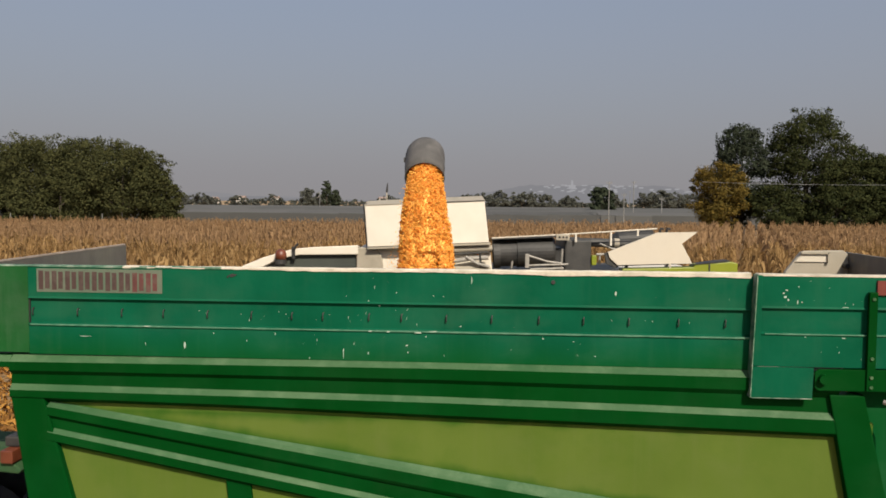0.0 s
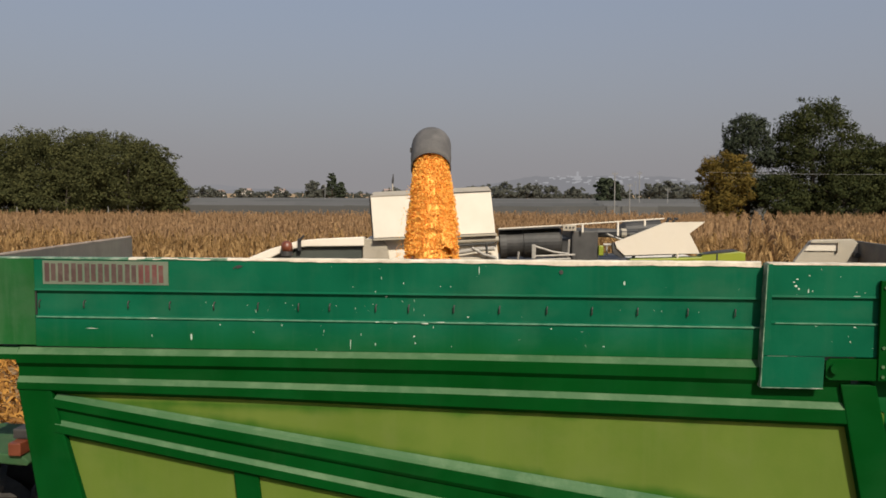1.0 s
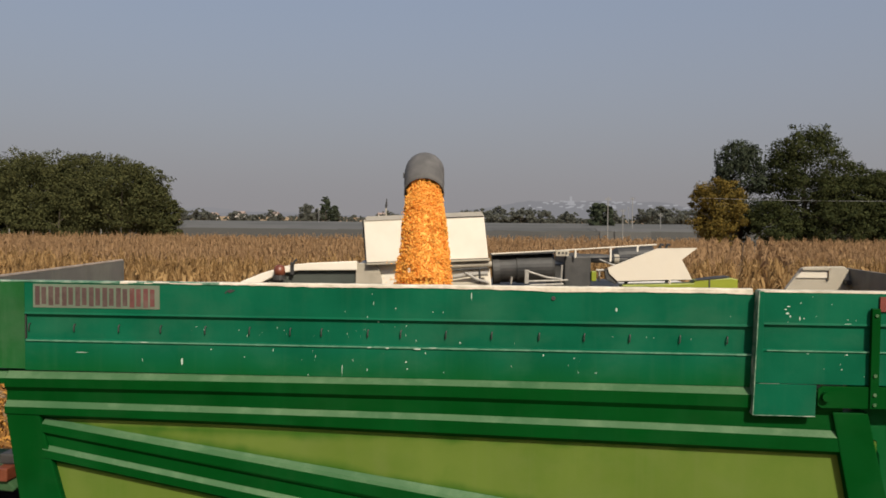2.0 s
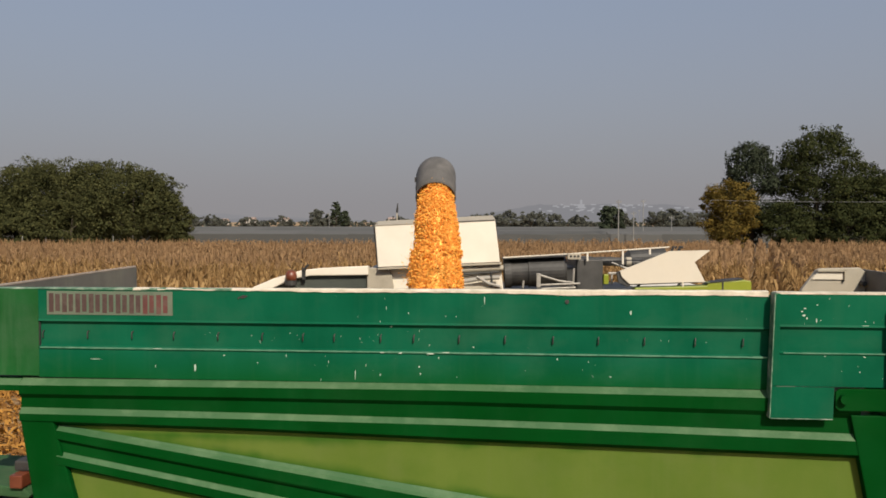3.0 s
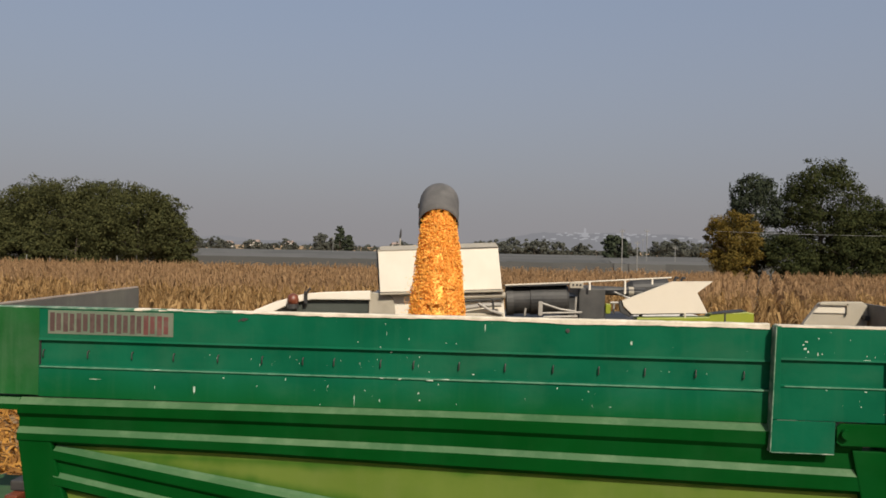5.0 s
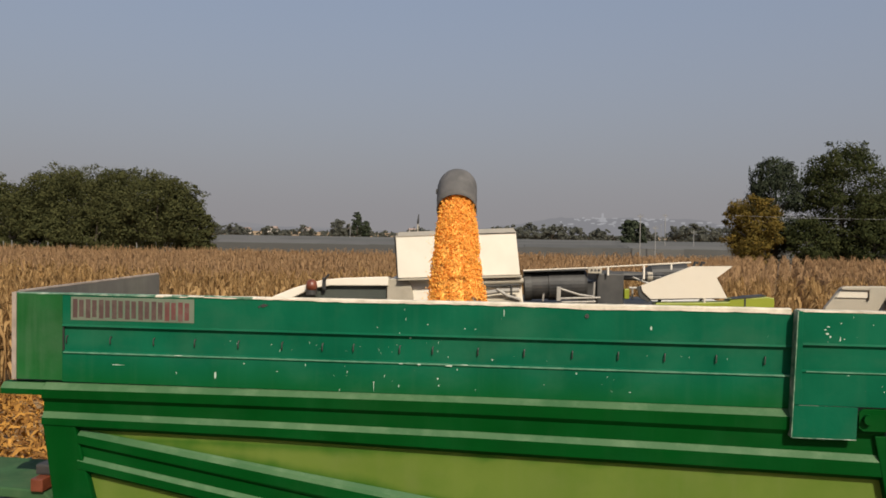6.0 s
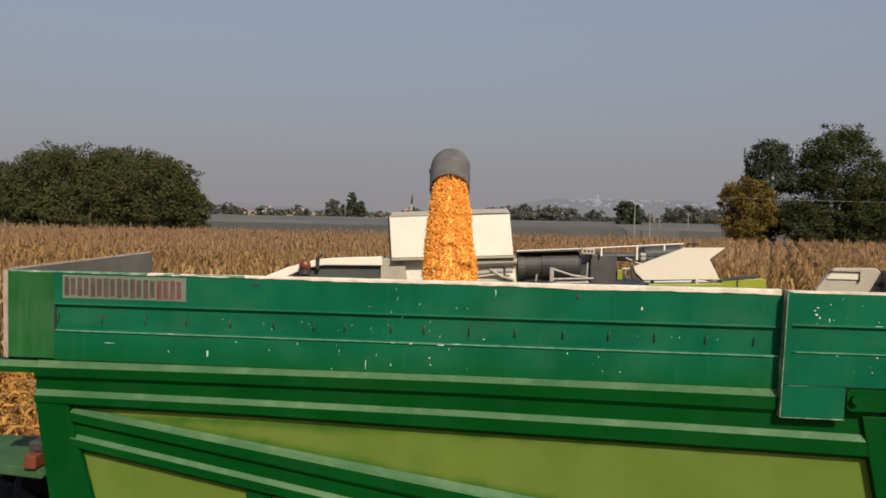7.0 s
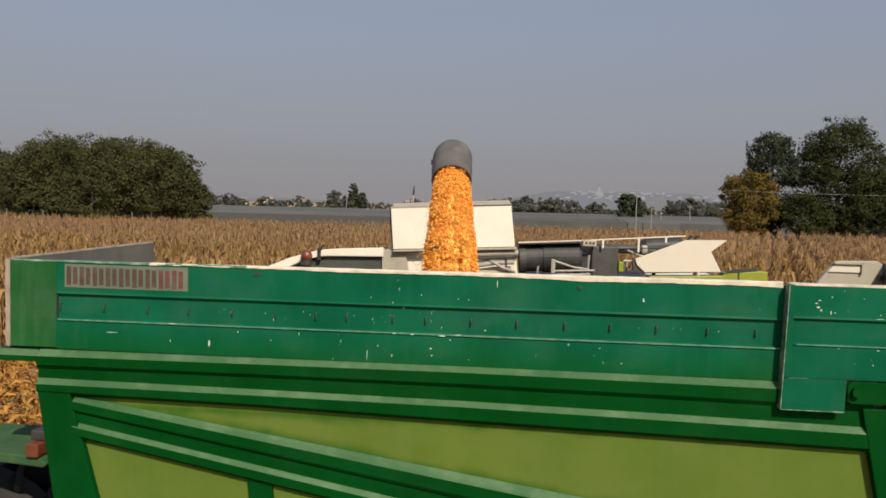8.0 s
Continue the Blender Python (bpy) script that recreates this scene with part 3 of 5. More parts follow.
for x, y, top in ((-25.0, 165, 5.6), (18.7, 92, 6.2), (20.4, 92, 4.9), (24.5, 105, 6.6), (26.8, 100, 4.5), (40, 175, 6.4)):
    pole(x, y, top, 0.07, "slim grey concrete utility pole with crossarm")
b = Build()
for k in range(24):
    x0, x1 = 23.2 + k * 1.4, 24.6 + k * 1.4
    s = lambda x: 5.32 + 0.0012 * (x - 40) ** 2 + 0.012 * (x - 21)
    b.tube([(x0, 73.2, s(x0)), (x1, 73.2, s(x1))], 0.013, 5)
tagged(part("power_wire", b, WIRE), "thin pale power wire strung before the trees", "wire")


def far_bushes():
    spots = [(-50, 300, 8.0, 3.2), (-45, 330, 6.5, 4.0), (-51, 330, 6.3, 3.0), (-100, 340, 6.4, 4.0), (-120, 380, 6.0, 6.0), (-75, 360, 6.0, 5.0), (-22, 340, 5.6, 6.0), (24, 250, 7.0, 4.5), (31, 260, 6.6, 4.5), (16, 240, 6.6, 4.0), (10, 260, 6.4, 5), (62, 240, 7.4, 5.5), (70, 250, 7.2, 5.5), (80, 260, 6.8, 6), (-88, 350, 5.6, 5.0), (40, 260, 5.8, 3.5), (52, 250, 6.4, 4)]
    for i, (x, y, h, r) in enumerate(spots):
        tree(x, y, h, r, 0.3, HAZED_LEAF, "hazy far green tree on the plain", 26, 90, 0.36, 70 + i, 0.2, "far trees")
    tree(26.3, 135, 6.3, 2.3, 1.2, LEAF_G, "single rounded dark green tree beyond the nets", 34, 110, 0.22, 95, 0.15)
    tree(-42.9, 300, 11.4, 2.0, 0.3, LEAF_G, "dark narrow conifer far on the plain", 34, 90, 0.34, 96, 0.1)
    tree(-39.6, 300, 7.6, 1.9, 0.3, LEAF_G, "dark narrow conifer far on the plain", 30, 90, 0.34, 97, 0.1)
    rng = np.random.default_rng(12)
    V, n = [], 0
    for k in range(170):
        x, y = rng.uniform(-330, 330), rng.uniform(420, 560)
        v, q = crown(rng, (x, y, 1.5), (rng.uniform(4, 10), 4, rng.uniform(1.5, 3.6)), 10, 34, 0.8, 0.2)
        V.append(v)
    V = np.concatenate(V)
    quad_object("far_hedges", V, np.arange(len(V)).reshape(-1, 4), HAZED_LEAF, "far line of hedges and trees across the plain", "hedge")


far_bushes()


def house(x, y, w, h, seed):
    t = thing("house", "small pale far farmhouse with clay roof", "house", pose(x, y, 0, 0, 0, seed * 17 % 40 - 20), "far houses")
    part("wall", Build().box(-w / 2, w / 2, -4, 4, 0, h), HOUSE_WALL, t)
    part("roof", Build().prism_x([(-4.4, h), (4.4, h), (0, h + 2.2)], -w / 2 - 0.3, w / 2 + 0.3), HOUSE_ROOF, t)
    for k in (-1, 1):
        part("window", Build().box(k * w / 4 - 0.5, k * w / 4 + 0.5, -4.06, -4.0, 1.2, 2.6), GLASS_DARK, t)


for i, (x, y) in enumerate([(-112, 400), (-98, 395), (-140, 410), (-84, 410), (-158, 420), (-60, 410), (105, 330), (118, 340), (60, 390), (-30, 400)]):
    house(x * 2.2, y * 2.2, 7 + i % 3 * 3, 4.6 + i % 2 * 1.5, i)


def hills():
    rng = np.random.default_rng(2)
    for name, y, top, colour in (("backdrop_hills", 4000, lambda x: 74 * math.exp(-((x - 950) / 560) ** 2) + 20 * math.exp(-((x + 1200) / 900) ** 2) + 14 * math.sin(x / 260) + 6 * math.sin(x / 71), HILL_A),
                                 ("backdrop_hills", 3300, lambda x: 66 * math.exp(-((x - 640) / 480) ** 4) + 10 + 5 * math.sin(x / 150 + 1) + 3 * math.sin(x / 47), HILL_B)):
        xs = np.arange(-3800, 3801, 25.0)
        vs = [(x, y, -20) for x in xs] + [(x, y + 200, max(4, 4 + top(x) + rng.normal(0, 1.2))) for x in xs]
        n = len(xs)
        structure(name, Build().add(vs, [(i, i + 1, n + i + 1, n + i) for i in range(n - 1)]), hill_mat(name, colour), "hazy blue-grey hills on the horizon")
    b = Build()
    for k in range(70):
        x = rng.normal(640, 190)
        z = 4 + 66 * math.exp(-((x - 640) / 480) ** 4) * rng.uniform(0.45, 0.95) + 6
        w, h = rng.uniform(6, 20), rng.uniform(3, 6)
        b.box(x - w / 2, x + w / 2, 3285, 3300, z, z + h)
    b.box(505, 531, 3280, 3290, 62, 74)
    b.box(514, 521, 3278, 3290, 62, 92)
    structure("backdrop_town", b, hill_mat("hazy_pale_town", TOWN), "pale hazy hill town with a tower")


hills()


# ---- the trailer ----
def wheel(parent, x, y, z, r, w, rim_material, name="wheel", lugs=22):
    hub = part(name, Build().tube([(x, y - w * 0.36, z), (x, y + w * 0.36, z)], r * 0.56, 24), rim_material, parent)
    prof = [(-0.42, 0.56), (-0.5, 0.68), (-0.5, 0.86), (-0.40, 0.955), (0.40, 0.955), (0.5, 0.86), (0.5, 0.68), (0.42, 0.56)]
    rings = []
    for k in range(33):
        a = 2 * math.pi * k / 32
        rings.append([(x + r * q * math.cos(a), y + w * p, z + r * q * math.sin(a)) for p, q in prof])
    tyre = Build().loft(rings, caps=False)
    for k in range(lugs):
        a = 2 * math.pi * k / lugs
        for sgn in (-1, 1):
            c, s, c2, s2 = math.cos(a + sgn * 0.06), math.sin(a + sgn * 0.06), math.cos(a + sgn * 0.06 + 0.16), math.sin(a + sgn * 0.06 + 0.16)
            q0, q1 = r * 0.945, r
            y0, y1 = y, y + sgn * w * 0.48
            d = 0.05
            c3, s3, c4, s4 = math.cos(a + sgn * 0.06 + d), math.sin(a + sgn * 0.06 + d), math.cos(a + sgn * 0.06 + 0.16 + d), math.sin(a + sgn * 0.06 + 0.16 + d)
            tyre.add([(x + q0 * c, y0, z + q0 * s), (x + q0 * c3, y0, z + q0 * s3), (x + q0 * c4, y1, z + q0 * s4), (x + q0 * c2, y1, z + q0 * s2),
                      (x + q1 * c, y0, z + q1 * s), (x + q1 * c3, y0, z + q1 * s3), (x + q1 * c4, y1, z + q1 * s4), (x + q1 * c2, y1, z + q1 * s2)],
                     [(0, 1, 2, 3), (4, 7, 6, 5), (0, 4, 5, 1), (1, 5, 6, 2), (2, 6, 7, 3), (3, 7, 4, 0)])
    part("tyre", tyre, TYRE, hub)
    part("hub_cap", Build().tube([(x, y - w * 0.42, z), (x, y - w * 0.3, z)], [r * 0.16, r * 0.2], 14), rim_material, hub)
    return hub


WALL_YAW = -4.2
TRAILER = pose(0, 4.65, 0, 0, 0, WALL_YAW)
WIDE = 1.95
trailer = thing("tipping_trailer", "green farm tipping trailer with raised teal side boards", "trailer", TRAILER)


def pressed(name, stations, label):
    """A pressed double rib through stations (x, top, lip, groove, second ledge, its lip, foot): paint on its faces,
    settled dust and painted-in sky light on the two upward ledges.
    """
    rings = []
    for x, a, b, c, d, e, f in stations:
        rings.append([(x, y, z) for y, z in ((0.010, a), (-0.036, b), (-0.036, b - 0.38 * (b - d)), (-0.012, c), (-0.012, d), (-0.036, e), (-0.036, f + 0.03), (0.012, f), (0.06, f), (0.06, a))])
    body = part(name, Build().loft(rings), GREEN, trailer, label)
    body.data.materials.append(DUSTY_LIT)
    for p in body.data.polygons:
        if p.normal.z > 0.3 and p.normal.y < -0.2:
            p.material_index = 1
    return body


def trailer_near_side():
    # pressed side board above the rib
    prof = [(0.0, 2.815), (0.0, 2.988), (-0.007, 2.996), (0.015, 3.006), (0.015, 3.148), (-0.006, 3.153), (0.0, 3.165), (0.0, 3.342), (0.03, 3.342), (0.03, 2.815)]
    part("side_board", Build().prism_x(prof, -2.49, 1.80), TEAL, trailer, "teal painted side board with pressed band")
    part("board_end", Build().prism_x([(-0.004, 2.822), (-0.004, 3.345), (0.03, 3.345), (0.03, 2.822)], -2.785, -2.49), FIELD_GREEN, trailer, "repainted green end of the board", 0.003)
    part("end_edge", Build().box(-2.815, -2.786, -0.006, 0.05, 2.822, 3.352), WORN_EDGE, trailer, "worn pale board edge")
    # worn top lip, thicker towards the rear
    b = Build()
    rng = random.Random(4)
    xs = [-2.8 + i * 0.05 for i in range(92)]
    rings = []
    for x in xs:
        if x > 1.76:
            break
        f = (x + 2.8) / 4.55
        lo = 3.3475 - 0.008 * f - rng.uniform(0, 0.004) - 0.009 * f * math.sin(x * 2.3) ** 4
        hi = 3.351 + 0.013 * f + rng.uniform(0, 0.002)
        rings.append([(x, -0.005, lo), (x, -0.005, hi - 0.006), (x, 0.004, hi), (x, 0.045, hi), (x, 0.045, lo)])
    b.loft(rings)
    lip = part("top_lip", b, LIP, trailer, "worn whitish top edge of the board")
    lip.data.materials.append(WEAR)
    for p in lip.data.polygons:
        x = p.center.x
        if x < -1.9 or (x < -1.3 and rng.random() < 0.5):
            p.material_index = 1
    # rubbed ridge of the lower fold, its highlight painted as a pale strip
    b = Build()
    for k in range(86):
        x = -2.48 + k * 0.05
        if x < 1.74:
            h = rng.uniform(0.0026, 0.0042)
            b.box(x, x + 0.05, -0.0085, 0.0, 2.9945 - h, 2.9955 + h)
    tagged(part("rubbed_lit_ridge", b, RIDGE, trailer, "rubbed pale ridge of the fold, its highlight painted in"), kind="stuff")
    pressed("top_rail", [(-2.60, 2.806, 2.770, 2.690, 2.633, 2.599, 2.528), (-1.2, 2.816, 2.780, 2.696, 2.626, 2.594, 2.512), (0.0, 2.823, 2.786, 2.694, 2.617, 2.586, 2.484), (1.2, 2.820, 2.780, 2.682, 2.600, 2.567, 2.460), (2.24, 2.812, 2.772, 2.668, 2.580, 2.545, 2.438)], "green pressed rail with dusty ledges, sky light painted in")
    tip = part("rail_tip", Build().prism_x([(0.0, 2.804), (-0.036, 2.77), (-0.036, 2.735), (0.06, 2.735), (0.06, 2.804)], -2.87, -2.60), [GREEN, DUSTY_LIT], trailer, "", 0.004)
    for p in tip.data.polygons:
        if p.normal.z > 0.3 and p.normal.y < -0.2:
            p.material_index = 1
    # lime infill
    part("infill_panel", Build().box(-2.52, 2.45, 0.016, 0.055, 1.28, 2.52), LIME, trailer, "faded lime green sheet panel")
    # diagonal brace
    ends = [(x, 2.524 - 0.1435 * (x + 2.363), 2.500 - 0.1520 * (x + 2.363), 2.428 - 0.165 * (x + 2.363), 2.366 - 0.1745 * (x + 2.348), 2.341 - 0.1765 * (x + 2.348), 2.258 - 0.1805 * (x + 2.315)) for x in (-2.372, 2.33)]
    pressed("diagonal_brace", ends, "green pressed diagonal brace with dusty ledges, sky light painted in").location.y = 0.004
    # posts
    part("front_post", Build().slab_xz([(-2.598, 2.56), (-2.395, 2.56), (-2.04, 1.26), (-2.40, 1.26)], -0.028, 0.05), GREEN, trailer, "", 0.008)
    part("rear_post", Build().slab_xz([(2.185, 2.69), (2.375, 2.69), (2.715, 1.26), (2.475, 1.26)], -0.040, 0.05), GREEN, trailer, "", 0.008)
    part("short_post", Build().slab_xz([(-1.285, 2.11), (-1.135, 2.11), (-1.05, 1.26), (-1.20, 1.26)], -0.005, 0.05), GREEN, trailer, "", 0.008)
    part("bottom_rail", Build().box(-2.45, 2.85, -0.05, 0.08, 1.14, 1.28), GREEN, trailer, "", 0.01)
    part("rear_filler", Build().slab_xz([(2.30, 2.84), (3.1, 2.84), (3.1, 1.28), (2.60, 1.28)], 0.058, 0.086), TEAL, trailer)
    # thin dark strip across the left end of the pressed band
    part("band_end_strip", Build().box(-2.497, -2.484, 0.002, 0.02, 3.004, 3.152), DARK, trailer)
    # hooks for the tarpaulin cord
    for x in (-2.466, -2.187, -1.913, -1.657, -1.388, -1.122, -0.879, -0.694, -0.421, -0.229, 0.033, 0.296, 0.567, 0.822, 1.078, 1.357, 1.618):
        part("hook", Build().tube([(x + 0.003, 0.018, 3.093), (x + 0.002, 0.004, 3.093), (x, 0.000, 3.082), (x, 0.000, 3.060), (x - 0.002, 0.004, 3.052), (x - 0.002, 0.010, 3.056)], 0.0037, 6), DARK, trailer)
    # fixed rear corner section, standing proud of the board
    prof = [(-0.045, 2.845), (-0.045, 3.018), (-0.051, 3.028), (-0.032, 3.038), (-0.032, 3.168), (-0.050, 3.173), (-0.045, 3.185), (-0.045, 3.352), (0.02, 3.352), (0.02, 2.845)]
    plate = part("corner_board", Build().prism_x(prof, 1.80, 3.10), TEAL_CORNER, trailer, "teal fixed rear corner board")
    part("corner_edge", Build().slab_xz([(1.768, 3.357), (1.80, 3.357), (1.80, 2.845), (1.755, 2.845)], -0.05, 0.03), TEAL_CORNER, plate, "", 0.004)
    part("corner_tab", Build().slab_xz([(1.755, 2.845), (2.085, 2.845), (2.081, 2.672), (1.746, 2.672)], -0.068, -0.058), TEAL_CORNER, plate, "", 0.002)
    part("edge_wear", Build().slab_xz([(1.764, 3.357), (1.769, 3.357), (1.748, 2.672), (1.743, 2.672)], -0.0705, 0.0), WEAR, plate, "chipped pale edge")
    part("tab_wear", Build().box(1.75, 2.08, -0.0705, -0.06, 2.669, 2.673), WEAR, plate, "chipped pale edge")
    ridge = Build()
    for k in range(26):
        x, h = 1.82 + k * 0.05, rng.uniform(0.0016, 0.0032)
        ridge.box(x, x + 0.05, -0.0525, -0.045, 3.0285 - h, 3.0295 + h)
    tagged(part("rubbed_lit_ridge", ridge, RIDGE, plate, "rubbed pale ridge of the fold, its highlight painted in"), kind="stuff")
    part("plate_lip", Build().box(1.78, 3.10, -0.048, 0.03, 3.352, 3.362), LIP, plate, "worn pale top edge")
    strap = part("strap", Build().box(2.366, 2.412, -0.078, -0.052, 2.722, 3.272), GREEN, trailer, "green flat steel strap with bolts", 0.004)
    for z in (3.235, 2.905, 2.80, 2.745):
        part("bolt", Build().tube([(2.389, -0.086, z), (2.389, -0.07, z)], 0.010, 6), DUSTY_LIT, strap)
    arm = part("hinge_arm", Build().slab_xz([(2.115, 2.838), (3.1, 2.842), (3.1, 2.722), (2.115, 2.718), (2.093, 2.735), (2.093, 2.82)], -0.066, -0.048), GREEN, trailer, "green hinge arm", 0.003)
    part("hinge_pin", Build().tube([(2.135, -0.095, 2.785), (2.135, -0.06, 2.785)], 0.026, 14), GREEN, arm)
    part("reflector", Build().box(2.415, 2.60, -0.058, -0.044, 3.255, 3.335), RED, trailer, "dull red marker plate")
    part("latch", Build().tube([(2.47, -0.06, 2.66), (2.52, -0.11, 2.655), (2.56, -0.12, 2.60), (2.58, -0.12, 2.35)], 0.014, 8), STEEL, trailer, "bare steel latch rod")
    # worn maker's transfer, its characters as plain bars
    st = part("transfer", Build().box(-2.435, -1.66, -0.0025, 0.0, 3.192, 3.333), STICKER, trailer, "faded transfer with worn red characters")
    for k in range(9):
        x = -2.422 + k * 0.083
        m = LETTER if k < 7 else LETTER_RED
        h0, h1 = 3.207 - k * 0.0008, 3.320 - k * 0.0008
        part("character", Build().box(x, x + 0.029, -0.0045, -0.002, h0, h1), m, st)
        part("character", Build().box(x + 0.040, x + 0.068, -0.0045, -0.002, h0 + 0.006, h1 - 0.004), m, st)
    # chips in the paint
    rng = random.Random(11)
    marks = [(-0.387, 3.249, 0.005, 0.034), (-0.423, 3.169, 0.007, 0.017), (-0.360, 3.140, 0.020, 0.014), (-0.258, 3.221, 0.007, 0.017), (-0.554, 3.197, 0.007, 0.010), (-0.043, 3.205, 0.010, 0.010), (0.016, 3.203, 0.010, 0.010), (0.179, 3.300, 0.010, 0.068), (0.229, 3.154, 0.095, 0.007), (-0.410, 2.993, 0.041, 0.010), (-0.303, 2.992, 0.034, 0.014), (-0.131, 2.989, 0.082, 0.010), (-0.042, 2.997, 0.068, 0.007), (-0.084, 2.966, 0.007, 0.017), (0.116, 3.027, 0.024, 0.010), (-0.197, 2.911, 0.014, 0.017), (-0.190, 2.871, 0.014, 0.014), (-0.570, 2.863, 0.007, 0.102), (-0.423, 2.863, 0.010, 0.027), (0.022, 2.856, 0.007, 0.010), (-1.527, 2.887, 0.017, 0.061), (-0.978, 2.965, 0.007, 0.024), (-0.772, 2.825, 0.007, 0.014)]
    corner_marks = [(1.001, 3.235, 0.017, 0.034), (0.592, 2.967, 0.010, 0.020), (-1.350, 2.961, 0.014, 0.014), (-1.149, 2.921, 0.010, 0.010), (-2.143, 2.928, 0.122, 0.007), (-1.750, 2.997, 0.102, 0.007), (0.457, 3.161, 0.010, 0.007), (0.766, 2.954, 0.010, 0.010), (0.890, 2.872, 0.020, 0.010), (1.931, 3.274, 0.024, 0.010), (1.917, 3.258, 0.020, 0.010), (1.926, 3.236, 0.024, 0.014), (1.942, 3.221, 0.014, 0.020), (1.994, 3.209, 0.007, 0.037), (1.998, 3.294, 0.014, 0.010), (2.016, 3.209, 0.010, 0.010), (2.162, 3.290, 0.010, 0.007), (1.788, 3.338, 0.014, 0.027), (1.793, 3.196, 0.014, 0.017), (2.226, 2.929, 0.010, 0.010), (2.041, 3.013, 0.020, 0.007), (2.248, 3.011, 0.027, 0.007), (2.254, 3.182, 0.068, 0.007)]
    ch = Build()
    for x, z, w, h in marks + corner_marks:
        y = (-0.0465 if 3.02 > z or z > 3.175 else -0.0335) if x > 1.78 else (-0.0015 if z > 3.165 or z < 2.985 else -0.0095 if z < 3.01 else 0.0135)
        n = 7
        w, h = w * 0.8, h * 0.8
        poly = [(x + w / 2 * math.cos(6.28 * i / n) * rng.uniform(0.5, 1.1), z + h / 2 * math.sin(6.28 * i / n) * rng.uniform(0.5, 1.1)) for i in range(n)]
        ch.slab_xz(poly, y, y + 0.004)
    for k in range(14):
        x = -1.657 + 0.2385 * k + rng.uniform(-0.03, 0.03)
        for dx in (-0.022, 0.020):
            w, h, z = rng.uniform(0.001, 0.003), rng.uniform(0.002, 0.007), 3.085 + rng.uniform(-0.012, 0.012)
            if x < 1.65 and rng.random() < 0.5:
                ch.slab_xz([(x + dx, z - h), (x + dx + w, z - h * 0.5), (x + dx + w * 0.4, z + h), (x + dx - w * 0.6, z + h * 0.2)], 0.0135, 0.0165)
    for k in range(110):
        x, z = rng.uniform(-2.45, 3.0), rng.choice([rng.uniform(2.84, 2.98), rng.uniform(3.17, 3.33), rng.uniform(3.02, 3.14)])
        if 1.70 < x < 1.82:
            continue
        if k % 3 and not (-0.8 < x < 0.4 or x > 1.8):
            continue
        y = -0.0465 if x > 1.78 else -0.0015
        if 3.0 < z < 3.15:
            y += 0.0145
        s = rng.uniform(0.0008, 0.0022)
        h = s * rng.choice([1, 1, 1.5, 5])
        ch.slab_xz([(x + s * math.cos(i * 1.257) * rng.uniform(0.5, 1.2), z + h * math.sin(i * 1.257) * rng.uniform(0.5, 1.2)) for i in range(5)], y, y + 0.004)
    tagged(part("paint_chips", ch, CHIP, trailer, "pale chips and scratches in the paint"), kind="stuff")
    # worn-through spots
    part("rust_tear", Build().slab_xz([(-1.268, 3.300), (-1.235, 3.318), (-1.205, 3.312), (-1.222, 3.302), (-1.24, 3.296), (-1.25, 3.305), (-1.262, 3.292)], -0.004, 0.001), DARK, trailer)
    part("bolt_hole", Build().tube([(0.645, -0.006, 3.295), (0.645, 0.002, 3.295)], 0.012, 10), DARK, trailer)


trailer_near_side()


